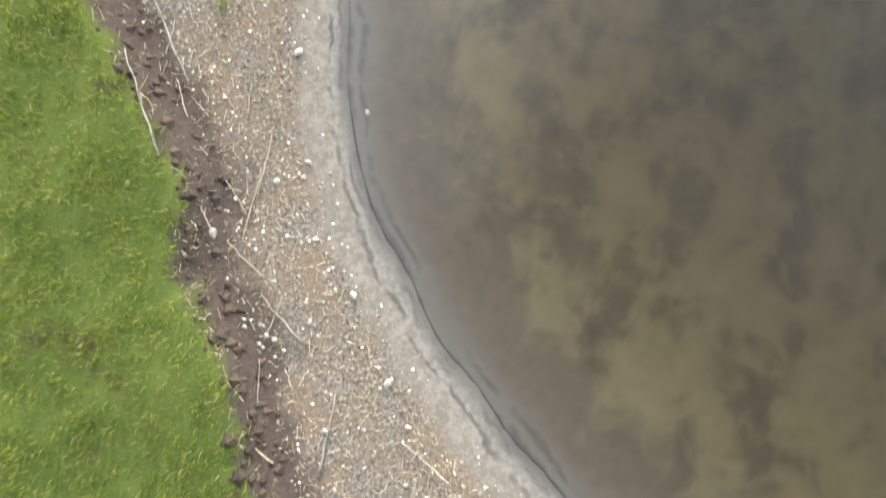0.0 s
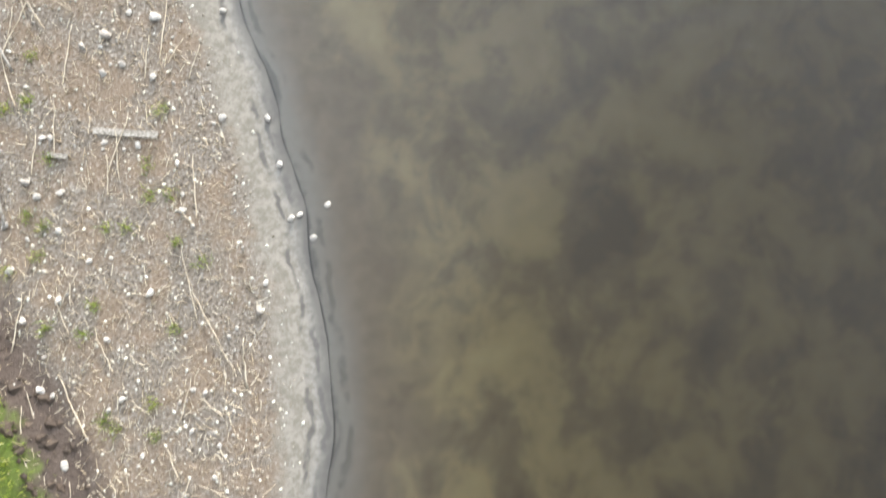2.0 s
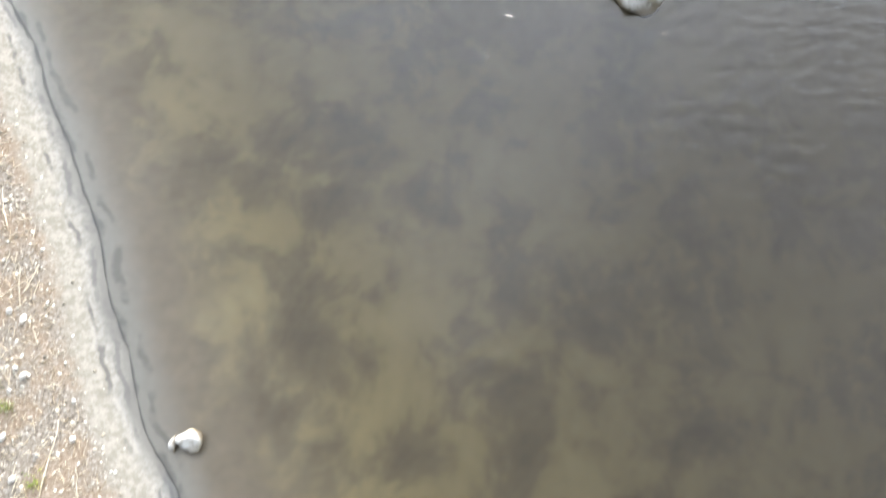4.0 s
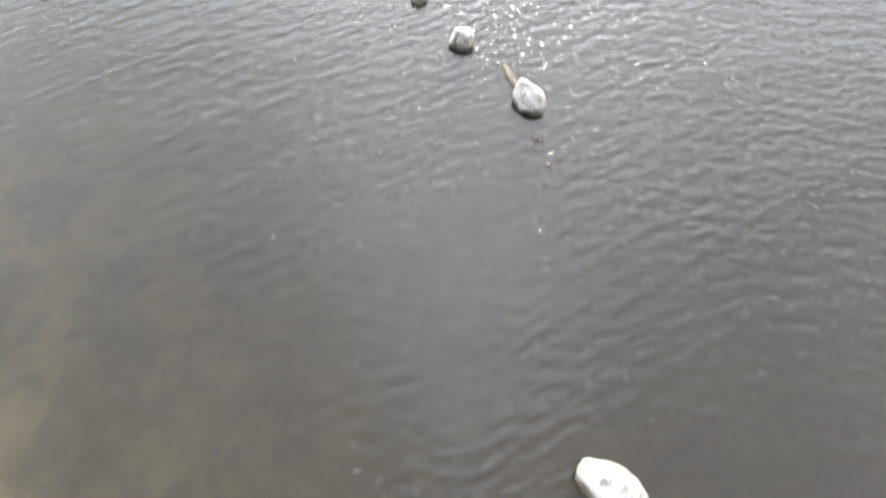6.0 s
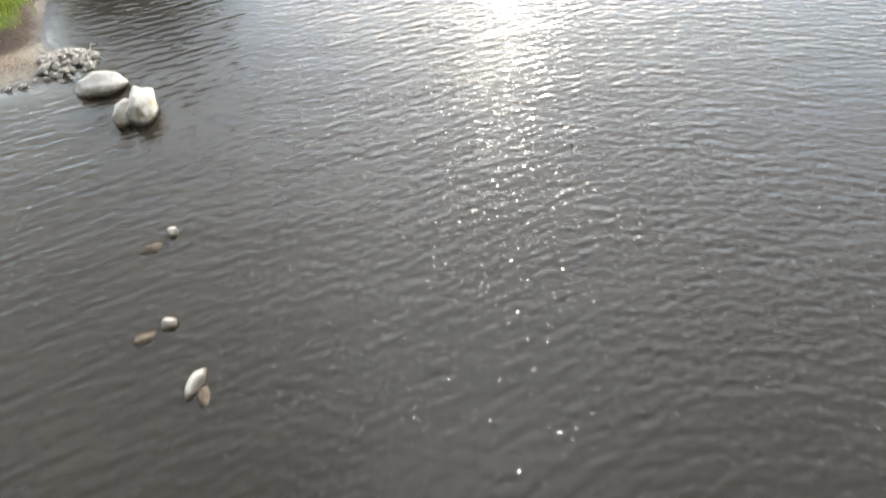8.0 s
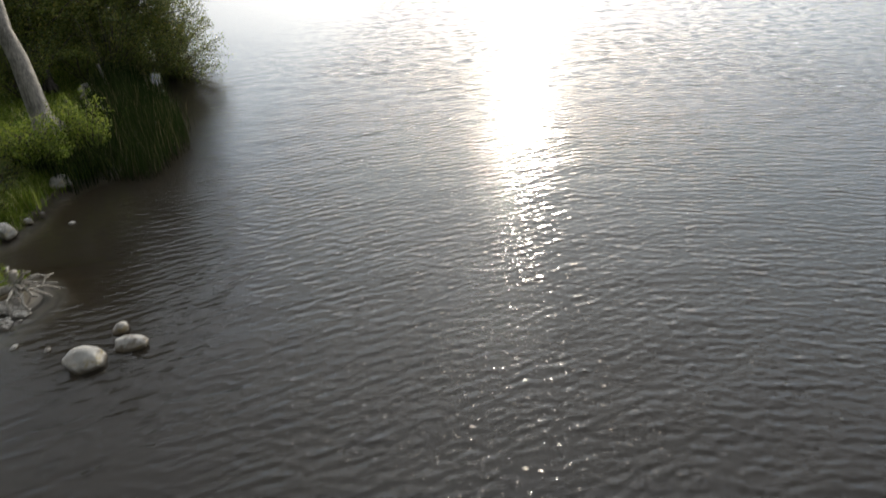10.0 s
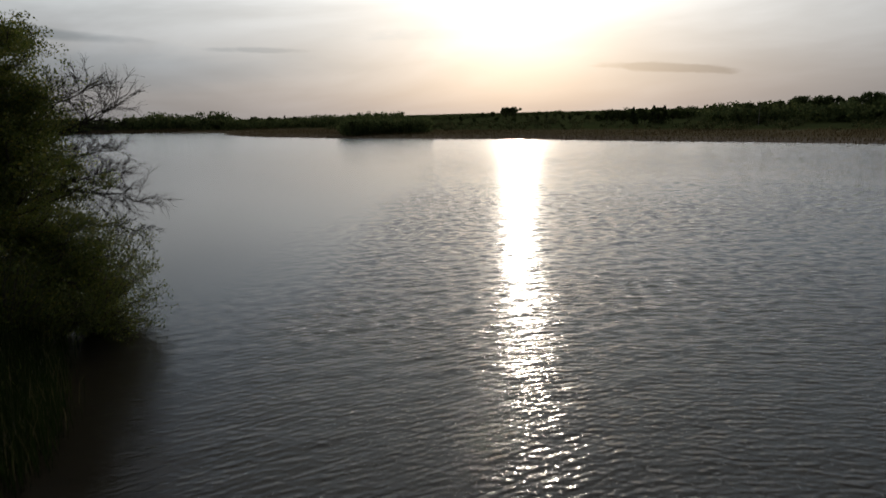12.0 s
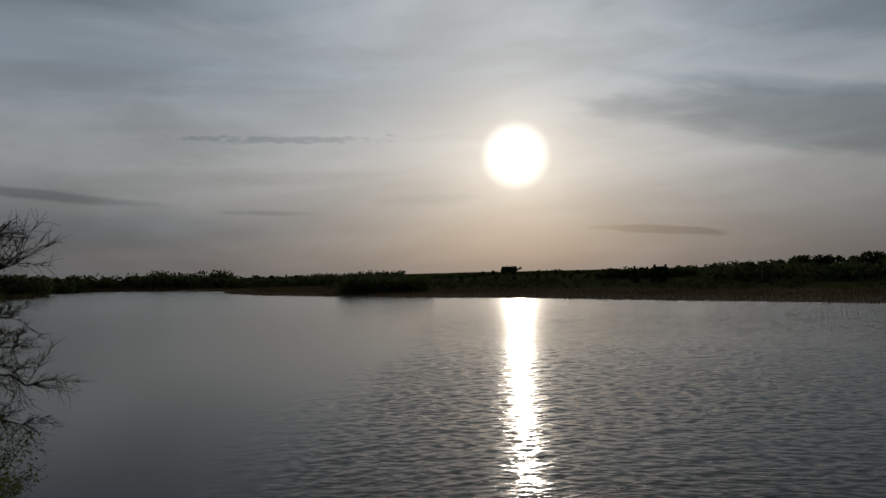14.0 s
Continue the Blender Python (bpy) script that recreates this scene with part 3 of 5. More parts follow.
BARK = wood_material("bark", (0.045, 0.038, 0.030), (0.13, 0.11, 0.09))
TWIG = wood_material("twig_bark", (0.022, 0.018, 0.014), (0.055, 0.046, 0.036))
GREY_BARK = wood_material("grey_bark", (0.13, 0.12, 0.105), (0.36, 0.33, 0.29))
DRIFT = wood_material("driftwood", (0.18, 0.155, 0.125), (0.48, 0.44, 0.38))
STRAW = wood_material("dry_reed", (0.34, 0.27, 0.18), (0.66, 0.58, 0.45))
CLOD = stone_material("peat", (0.115, 0.085, 0.062), (0.045, 0.033, 0.025), 0.0, 0.0, False)

# ---------------------------------------------------------------- ground and water
GXS = axis_grid((-2500, -900, 400), (-900, -300, 60), (-300, -160, 5), (-160, -24, 4), (-24, -14, 0.5), (-14, 4, 0.2), (4, 12, 0.5), (12, 120, 3), (120, 500, 20), (500, 2500, 400))
GYS = axis_grid((-1500, -300, 300), (-300, -10, 20), (-10, 58, 0.19), (58, 72, 0.5), (72, 140, 4), (140, 400, 2.5), (400, 1000, 20), (1000, 3000, 250))
gx, gy, quads = sheet(GXS, GYS)
gd, gb, gz = plan(gx, gy)
ground_mesh = bpy.data.meshes.new("ground")
ground_mesh.from_pydata(np.stack([gx, gy, gz], -1).tolist(), [], quads.tolist())
ground_mesh.polygons.foreach_set("use_smooth", [True] * len(quads))
float_attr(ground_mesh, "shore", np.clip(gd, -60, 60))
float_attr(ground_mesh, "bank", np.clip(gb, -5, 60))
ground_mesh.materials.append(GROUND)
tagged(new("ground", ground_mesh), "sandy lake shore rising to green grass, with a silty lake bed", "ground", kind="structure")

WXS = axis_grid((-300, -160, 6), (-160, -34, 3), (-34, -18, 0.4), (-18, 24, 0.2), (24, 40, 0.4), (40, 120, 3), (120, 500, 20))
WYS = axis_grid((-300, -10, 20), (-10, 4, 0.25), (4, 100, 0.11), (100, 125, 0.25), (125, 420, 3))


def wave_train(x, y, heading, spread, n, l0, l1, seed):
    """Slope-weighted sum of many long-crested ripples, l0 to l1 metres apart, running about one heading; its slope is about 1."""
    r = np.random.RandomState(seed)
    out = np.zeros(x.shape)
    for _ in range(n):
        ln = l0 * (l1 / l0) ** r.uniform()
        a, k = radians(heading + r.normal(0, spread)), 6.2832 / ln
        out += np.sin(k * (x * math.sin(a) + y * math.cos(a)) + r.uniform(0, 6.2832)) / k
    return out * math.sqrt(2.0 / n)


wx, wy, quads = sheet(WXS, WYS)
coarse = sheet(axis_grid((-300, -160, 5), (-160, -24, 4), (-24, 12, 0.4), (12, 120, 3), (120, 500, 20)),
               axis_grid((-300, -10, 20), (-10, 72, 0.4), (72, 140, 4), (140, 420, 3)))


def onto(values, cx, cy, x, y):
    """Bilinear reading of values given on the grid cx by cy."""
    i = np.clip(np.searchsorted(cx, x) - 1, 0, len(cx) - 2)
    j = np.clip(np.searchsorted(cy, y) - 1, 0, len(cy) - 2)
    u, v = (x - cx[i]) / (cx[i + 1] - cx[i]), (y - cy[j]) / (cy[j + 1] - cy[j])
    g = values.reshape(len(cy), len(cx))
    return (g[j, i] * (1 - u) + g[j, i + 1] * u) * (1 - v) + (g[j + 1, i] * (1 - u) + g[j + 1, i + 1] * u) * v


cd, _, cz = plan(coarse[0], coarse[1])
cxs, cys = np.unique(coarse[0]), np.unique(coarse[1])
wd, wz = onto(cd, cxs, cys, wx, wy), onto(cz, cxs, cys, wx, wy)
keep = (wz[quads] < 0.06).any(1)
quads = quads[keep]
used, flat_idx = np.unique(quads.ravel(), return_inverse=True)
wx, wy, wd, wz = wx[used], wy[used], wd[used], wz[used]
# ripples die in the lee of the wooded bank and right at the shore
low = 0.14 + 0.80 * sstep(wy, 15, 26)
lee = low + (1 - low) * sstep(-wd, 0.5, 9.0)
lee *= 1 - 0.9 * sstep(-wx, 4, 13) * sstep(wy, 54, 68) * (1 - sstep(wy, 100, 170))
lee *= 1 - 0.6 * sstep(-wx, 4.5, 8) * sstep(wy, 36, 42)
lee *= 0.30 + 0.70 * sstep(wy, 12, 54)
# past the fine part of the sheet the ripples are too small to tell, and only roughen it
fine = sstep(wy, 4, 8) * (1 - sstep(wy, 96, 124)) * sstep(wx, -34, -24) * (1 - sstep(wx, 28, 40))
east = sstep(wx, -3.0, 10.0)
broad = 0.85 + 1.05 * sstep(wy, 44, 64)
swell = (0.012 + 0.018 * east) * broad * wave_train(wx, wy, 8, 15, 30, 0.34, 0.62, 3) + (0.028 - 0.014 * east) * broad * wave_train(wx, wy, -31, 10, 24, 0.34, 0.72, 4)
swell += 0.018 * broad * wave_train(wx, wy, -8, 22, 16, 0.8, 2.2, 5)
swell *= lee * fine * (0.85 + 0.5 * wobble(wx, wy, 9.0, 6))
water_mesh = bpy.data.meshes.new("water")
water_mesh.vertices.add(len(used))
water_mesh.vertices.foreach_set("co", np.stack([wx, wy, swell], -1).astype(np.float32).ravel())
water_mesh.loops.add(len(flat_idx))
water_mesh.loops.foreach_set("vertex_index", flat_idx.astype(np.int32).ravel())
water_mesh.polygons.add(len(quads))
water_mesh.polygons.foreach_set("loop_start", np.arange(len(quads), dtype=np.int32) * 4)
water_mesh.polygons.foreach_set("use_smooth", np.ones(len(quads), bool))
water_mesh.update(calc_edges=True)
float_attr(water_mesh, "depth", np.clip(-wz, 0, 3))
float_attr(water_mesh, "lee", lee)
float_attr(water_mesh, "open", sstep(wy, 70, 150))
water_mesh.materials.append(WATER)
tagged(new("water", water_mesh), "brown murky lake water with wind ripples and sun glitter", "lake", kind="structure")


# ---------------------------------------------------------------- growing things
def tubes(lines, sides=5):
    """One mesh of tapered tubes: each line is (points, first radius, last radius)."""
    verts, faces = [], []
    for pts, r0, r1 in lines:
        n = len(pts) - 1
        k0 = len(verts)
        x = None
        for k, c in enumerate(pts):
            z = (pts[min(k + 1, n)] - pts[max(k - 1, 0)]).normalized()
            x = z.orthogonal().normalized() if x is None else (x - z * x.dot(z)).normalized()
            y = z.cross(x)
            r = r0 + (r1 - r0) * k / n
            for j in range(sides):
                w = 6.2832 * j / sides
                verts.append(tuple(c + (x * math.cos(w) + y * math.sin(w)) * r))
        for k in range(n):
            a = k0 + k * sides
            for j in range(sides):
                faces.append((a + j, a + (j + 1) % sides, a + sides + (j + 1) % sides, a + sides + j))
        faces.append(tuple(k0 + n * sides + j for j in range(sides)))
        faces.append(tuple(k0 + sides - 1 - j for j in range(sides)))
    return verts, faces


def bough(rng, a, b, r0, r1, n, sag, jitter, lines):
    """A crooked limb from a to b, added to lines; gives its points."""
    pts = []
    for k in range(n + 1):
        w = k / n
        q = a.lerp(b, w) + Vector((0, 0, sag * 4 * w * (1 - w)))
        if 0 < k:
            q += Vector((rng.uniform(-1, 1), rng.uniform(-1, 1), rng.uniform(-1, 1))) * jitter * (0.4 + w)
        pts.append(q)
    lines.append((pts, r0, r1))
    return pts


def leaf_cards(rng, spots, size, droop=0.0):
    """Pointed leaves, each two triangles folded along the rib, at the given (place, spread, number)."""
    verts, faces = [], []
    for c, spread, n in spots:
        for _ in range(n):
            while True:
                o = Vector((rng.uniform(-1, 1), rng.uniform(-1, 1), rng.uniform(-1, 1)))
                if o.length_squared < 1:
                    break
            q = c + Vector((o.x, o.y, o.z * 0.75)) * spread
            u = Vector((rng.gauss(0, 1), rng.gauss(0, 1), rng.gauss(-droop, 0.6))).normalized()
            v = u.cross(Vector((rng.gauss(0, 1), rng.gauss(0, 1), rng.gauss(0, 1)))).normalized()
            s = size * rng.uniform(0.6, 1.35)
            k = len(verts)
            verts += [tuple(q), tuple(q + u * s * 0.5 + v * s * 0.33), tuple(q + u * s), tuple(q + u * s * 0.5 - v * s * 0.33)]
            faces += [(k, k + 1, k + 2, k + 3)]
    return verts, faces


def leaf_shell(rng, spots, size):
    """Rounded clumps: broad leaf sprays over the outside of each (place, radius, number)."""
    verts, faces = [], []
    for c, rad, n in spots:
        for _ in range(n):
            o = Vector((rng.gauss(0, 1), rng.gauss(0, 1), rng.gauss(0.25, 0.8))).normalized()
            q = c + Vector((o.x, o.y, o.z * 0.85)) * rad * rng.uniform(0.72, 1.04)
            w = (o + Vector((rng.gauss(0, 0.5), rng.gauss(0, 0.5), rng.gauss(0, 0.5)))).normalized()
            u = w.orthogonal().normalized()
            u = (Matrix.Rotation(rng.uniform(0, 6.28), 3, w) @ u) * size * rng.uniform(0.5, 1.1)
            v = w.cross(u) * rng.uniform(0.6, 0.9)
            k = len(verts)
            verts += [tuple(q - u), tuple(q - v), tuple(q + u), tuple(q + v)]
            faces += [(k, k + 1, k + 2, k + 3)]
    return verts, faces


def blade_mesh(name, mat, places, lengths, widths, lean, seed):
    """Grass or reed blades: bent tapering strips, vectorised."""
    r = np.random.RandomState(seed)
    n = len(places)
    places = np.asarray(places, float)
    a = r.uniform(0, 6.283, n)
    side = np.stack([np.cos(a), np.sin(a), np.zeros(n)], -1)
    b = a + 1.57 + r.normal(0, 0.5, n)
    bend = np.stack([np.cos(b), np.sin(b), np.zeros(n)], -1) * (lean * r.uniform(0.2, 1.4, n))[:, None]
    up = np.array([0, 0, 1.0])
    ln, wd = np.asarray(lengths)[:, None], np.asarray(widths)[:, None]
    mid = places + ln * 0.55 * (up + bend * 0.35)
    drop = np.clip(np.linalg.norm(bend, axis=1), 0, 1.2)[:, None]
    tip = mid + ln * 0.5 * (up * (1 - 0.75 * drop) + bend * 1.2)
    verts = np.stack([places - side * wd / 2, places + side * wd / 2, mid + side * wd * 0.4, mid - side * wd * 0.4, tip], 1).reshape(-1, 3)
    k = np.arange(n) * 5
    faces = np.stack([k, k + 1, k + 2, k + 3], -1).tolist() + np.stack([k + 3, k + 2, k + 4], -1).tolist()
    return mesh_from(name, verts.tolist(), faces, mat)


def scatter(n, x0, x1, y0, y1, seed, test):
    """n places in a rectangle whose (shore, bank) distances pass the test, on the ground."""
    r = np.random.RandomState(seed)
    got = np.zeros((0, 3))
    while len(got) < n:
        x, y = r.uniform(x0, x1, 4 * n), r.uniform(y0, y1, 4 * n)
        d, g, z = plan(x, y)
        ok = test(x, y, d, g, r)
        got = np.vstack([got, np.stack([x, y, z], -1)[ok]])
        if not ok.any():
            break
    return got[:n]


# ---------------------------------------------------------------- grass
def patchy(x, y, r, s, seed):
    return r.uniform(0, 1, x.shape) < 0.55 + 0.6 * wobble(x, y, s, seed)


g1 = scatter(60000, -9.0, 0.5, -7.0, 8.0, 1, lambda x, y, d, g, r: (g > 0.02 + 0.10 * r.randn(len(x))) & patchy(x, y, r, 0.8, 31))
rs = np.random.RandomState(2)
tagged(new("grass", blade_mesh("meadow_grass", GRASS, g1, rs.uniform(0.05, 0.15, len(g1)), rs.uniform(0.006, 0.012, len(g1)), 0.9, 3)),
       "short bright green meadow grass on the bank", "grass", kind="stuff")
g2 = scatter(60000, -19.0, -9.0, 35.5, 60.0, 4, lambda x, y, d, g, r: (g > 0.0 + 0.18 * r.randn(len(x))) & patchy(x, y, r, 1.2, 33))
tagged(new("grass", blade_mesh("bank_grass", GRASS, g2, rs.uniform(0.08, 0.26, len(g2)), rs.uniform(0.010, 0.020, len(g2)), 0.8, 5)),
       "long green grass on the wooded bank", "grass", kind="stuff")
g3 = scatter(9000, -12.6, -9.6, 42.6, 49.5, 41, lambda x, y, d, g, r: (d > 0.12 + 0.1 * r.randn(len(x))) & (g < 0.5) & (y > 43.4 + 0.2 * r.randn(len(x))) & patchy(x, y, r, 0.6, 35))
tagged(new("grass", blade_mesh("margin_grass", GRASS, g3, rs.uniform(0.14, 0.42, len(g3)), rs.uniform(0.010, 0.020, len(g3)), 0.8, 43)),
       "rank green grass overhanging the inlet", "grass", kind="stuff")
g4 = scatter(4200, -12.2, -8.6, 39.8, 43.2, 44, lambda x, y, d, g, r: (d > 0.3 + 0.15 * r.randn(len(x))) & (x < -9.3 + 0.3 * r.randn(len(x))) & patchy(x, y, r, 0.7, 36))
tagged(new("grass", blade_mesh("spit_grass", GRASS, g4, rs.uniform(0.08, 0.24, len(g4)), rs.uniform(0.008, 0.016, len(g4)), 0.9, 45)),
       "yellow-green grass growing over the neck of the spit", "grass", kind="stuff")
tuft_at = scatter(46, -6.5, -1.6, 3.0, 14.5, 6, lambda x, y, d, g, r: (d > 1.2) & (g < -0.6))
tufts = np.repeat(tuft_at, 34, axis=0) + np.concatenate([rs.normal(0, 0.045, (46 * 34, 2)), np.zeros((46 * 34, 1))], 1)
tagged(new("grass_tufts", blade_mesh("grass_tufts", GRASS, tufts, rs.uniform(0.05, 0.13, len(tufts)), rs.uniform(0.006, 0.011, len(tufts)), 1.0, 7)),
       "sparse green grass tufts sprouting through beach litter", "grass", kind="stuff")

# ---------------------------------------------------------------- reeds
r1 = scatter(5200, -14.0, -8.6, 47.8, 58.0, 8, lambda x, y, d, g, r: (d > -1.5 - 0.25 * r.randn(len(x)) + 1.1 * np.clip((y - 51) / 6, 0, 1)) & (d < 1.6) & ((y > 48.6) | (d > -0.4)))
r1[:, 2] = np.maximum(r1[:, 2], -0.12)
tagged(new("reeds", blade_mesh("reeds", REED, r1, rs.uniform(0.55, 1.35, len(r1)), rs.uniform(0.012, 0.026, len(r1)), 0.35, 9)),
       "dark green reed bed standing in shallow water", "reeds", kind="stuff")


def along(line, n, lo, hi, seed):
    """Places within a band beside a line of the far shore."""
    r = np.random.RandomState(seed)
    seg = np.linalg.norm(np.diff(line, axis=0), axis=1)
    cum = np.concatenate([[0], np.cumsum(seg)])
    s = r.uniform(0, cum[-1], n)
    k = np.clip(np.searchsorted(cum, s) - 1, 0, len(seg) - 1)
    w = ((s - cum[k]) / seg[k])[:, None]
    p = line[k] * (1 - w) + line[k + 1] * w
    tan = (line[k + 1] - line[k]) / seg[k][:, None]
    off = r.uniform(lo, hi, n)[:, None]
    nrm = np.stack([tan[:, 1], -tan[:, 0]], -1)
    q = p + nrm * off
    d = plan(q[:, 0], q[:, 1])[0]
    q = np.where((np.sign(d) != np.sign(off[:, 0]))[:, None], p - nrm * off, q)
    z = plan(q[:, 0], q[:, 1])[2]
    return np.stack([q[:, 0], q[:, 1], z], -1)


RIGHT_SHORE = rounded(FAR_SHORE[4:17], False, 6.0)
LEFT_FAR = rounded(FAR_SHORE[0:5], False, 20.0)
fr = along(RIGHT_SHORE, 44000, -0.4, 52.0, 10)
fr[:, 2] = np.maximum(fr[:, 2], -0.1)
tagged(new("far_reeds", blade_mesh("far_reeds", OLD_REED, fr, rs.uniform(0.45, 0.85, len(fr)), rs.uniform(0.05, 0.12, len(fr)), 0.5, 11)),
       "belt of tan old reeds along the far shore", "reeds", kind="stuff")
fr = along(LEFT_FAR, 9000, -0.5, 20.0, 12)
fr[:, 2] = np.maximum(fr[:, 2], -0.1)
tagged(new("far_reeds", blade_mesh("distant_reeds", OLD_REED, fr, rs.uniform(1.0, 1.9, len(fr)), rs.uniform(0.15, 0.3, len(fr)), 0.3, 13)),
       "distant belt of tan reeds at the head of the lake", "reeds", kind="stuff")
WEST_SHORE = rounded(POINT_SHORE[20:26], False, 10.0)
fr = along(WEST_SHORE, 6000, -0.5, 14.0, 14)
fr[:, 2] = np.maximum(fr[:, 2], -0.1)
tagged(new("far_reeds", blade_mesh("west_reeds", OLD_REED, fr, rs.uniform(0.9, 1.7, len(fr)), rs.uniform(0.1, 0.2, len(fr)), 0.3, 15)),
       "tan reeds on the wooded side of the lake", "reeds", kind="stuff")


# ---------------------------------------------------------------- trees
def broad_tree(name, label, base, trunk_to, r0, crowns, leaf, per, leaf_mat, bark, seed, bare=(), limb_r=0.07, spread=0.42, group=""):
    """A tree: crooked trunk, limbs reaching into each crown lobe (centre, radii, limbs), twigs and leaves; bare: dead boughs (from, to)."""
    rng = random.Random(seed)
    root = new(name)
    root.location = base
    segs, spots = [], []
    trunk = bough(rng, Vector((0, 0, -0.3)), Vector(trunk_to), r0, r0 * 0.35, 8, 0.0, r0 * 0.5, segs)
    for k in range(6):
        w = 6.283 * k / 6 + rng.uniform(-0.3, 0.3)
        segs.append(([Vector((math.cos(w) * r0 * 2.0, math.sin(w) * r0 * 2.0, -0.25)), Vector((0, 0, r0 * 1.8))], r0 * 0.35, r0 * 0.55))
    for c, rad, n in crowns:
        c = Vector(c)
        for _ in range(n):
            while True:
                o = Vector((rng.gauss(0, 1), rng.gauss(0, 1), rng.gauss(0, 1)))
                if o.length > 0.1:
                    break
            o = o.normalized() * rng.uniform(0.55, 1.0) ** 0.6
            tip = c + Vector((o.x * rad[0], o.y * rad[1], o.z * rad[2]))
            start = min(trunk, key=lambda q: abs(q.z - max(tip.z - 0.45 * math.hypot(tip.x - q.x, tip.y - q.y), 0.8)))
            pts = bough(rng, start, tip, limb_r, limb_r * 0.14, 6, rng.uniform(-0.1, 0.35), 0.12, segs)
            for p in pts[2:]:
                for _ in range(3):
                    o2 = Vector((rng.gauss(0, 1), rng.gauss(0, 1), rng.gauss(0, 0.7))).normalized() * rng.uniform(0.35, 0.8) * min(1.0, rad[0] * 0.4)
                    q = bough(rng, p, p + o2, limb_r * 0.16, limb_r * 0.05, 2, 0.05, 0.05, segs)
                    spots.append((q[-1], spread, per))
                    if rng.random() < 0.5:
                        spots.append((q[1], spread * 0.8, per // 2))
    v, f = tubes(segs, 5)
    ob = new("trunk", mesh_from("trunk", v, f, bark, True))
    ob.parent = root
    v, f = leaf_cards(rng, spots, leaf, 0.25)
    ob = new("crown", mesh_from("crown", v, f, leaf_mat))
    ob.parent = root
    for a, b, reach in bare:
        s2 = []
        pts = bough(rng, Vector(a), Vector(b), 0.055, 0.022, 7, 0.15, 0.08, s2)
        way = (Vector(b) - Vector(a)).normalized()
        for p in pts[2:]:
            for _ in range(7):
                o = (way * 0.8 + Vector((rng.gauss(0, 0.7), rng.gauss(0, 0.5), rng.gauss(0.05, 0.7)))).normalized()
                q = bough(rng, p, p + o * reach * rng.uniform(0.5, 1.1), 0.015, 0.006, 4, 0.08, 0.05, s2)
                for e in q[1:]:
                    for _ in range(4):
                        o3 = (o + Vector((rng.gauss(0, 0.5), rng.gauss(0, 0.5), rng.gauss(0.1, 0.5)))).normalized()
                        bough(rng, e, e + o3 * reach * rng.uniform(0.2, 0.5), 0.007, 0.004, 2, 0.03, 0.03, s2)
        v, f = tubes(s2, 3)
        ob = new("bare_branch", mesh_from("bare_branch", v, f, TWIG))
        ob.parent = root
        ob["label"] = "leafless twiggy dead branch"
    return tagged(root, label, "tree", group)


broad_tree("alder_tree", "tall leafy alder leaning over the water's edge", (-16.6, 61.2, 0.4), (0.5, -0.3, 9.0), 0.27,
           [((1.1, -0.8, 6.8), (1.5, 1.8, 1.7), 18), ((-0.6, -1.0, 8.4), (2.8, 2.6, 2.2), 24), ((1.6, -1.2, 4.4), (2.4, 2.4, 2.0), 24),
            ((2.5, -1.5, 1.9), (2.5, 2.6, 1.6), 34), ((-1.5, -2.5, 4.5), (2.6, 2.4, 3.0), 30), ((-2.5, -2.5, 1.5), (2.5, 2.0, 1.5), 14)],
           0.08, 62, LEAF, BARK, 5,
           bare=[((0.5, 0.2, 5.2), (2.9, 2.4, 7.0), 1.35), ((0.4, 0.0, 6.0), (2.1, 2.4, 7.9), 1.2), ((0.4, 0.2, 4.6), (2.7, 2.4, 5.5), 0.8),
                 ((0.5, 0.2, 4.2), (3.4, 2.5, 3.5), 1.25), ((0.5, 0.1, 3.8), (3.0, 2.4, 4.6), 0.7), ((0.4, 0.1, 3.0), (3.1, 2.3, 2.3), 0.9)])
broad_tree("alder_tree", "dense dark alder in the bankside thicket", (-15.6, 55.4, 0.5), (-0.4, 0.3, 7.6), 0.22,
           [((-0.2, 0.0, 6.6), (2.4, 2.2, 2.6), 22), ((0.1, 0.6, 3.4), (2.2, 2.0, 1.9), 24), ((-1.6, -0.8, 4.0), (2.2, 2.2, 2.6), 18)],
           0.095, 40, LEAF, BARK, 8)
broad_tree("willow_tree", "old bank tree with a pale gnarled trunk", (-12.72, 50.7, 0.5), (-1.1, 1.0, 6.5), 0.36,
           [((-3.2, 2.4, 7.0), (2.6, 2.4, 1.8), 22), ((-4.0, 0.4, 6.2), (2.0, 2.0, 1.6), 14)],
           0.095, 40, LEAF, GREY_BARK, 9, limb_r=0.09)
broad_tree("alder_tree", "alder at the back of the bankside wood", (-20.5, 66.5, 0.6), (0.0, 0.2, 9.5), 0.26,
           [((0.0, 0.0, 8.0), (3.4, 3.0, 3.2), 34), ((0.8, -0.6, 4.0), (3.4, 3.0, 2.4), 26)], 0.12, 30, LEAF, BARK, 10)
broad_tree("alder_tree", "alder at the back of the bankside wood", (-21.0, 58.5, 0.8), (0.1, 0.0, 9.0), 0.26,
           [((0.0, 0.0, 7.5), (3.4, 3.2, 3.2), 34), ((0.5, -0.5, 3.6), (3.0, 3.0, 2.2), 22)], 0.12, 30, LEAF, BARK, 11)


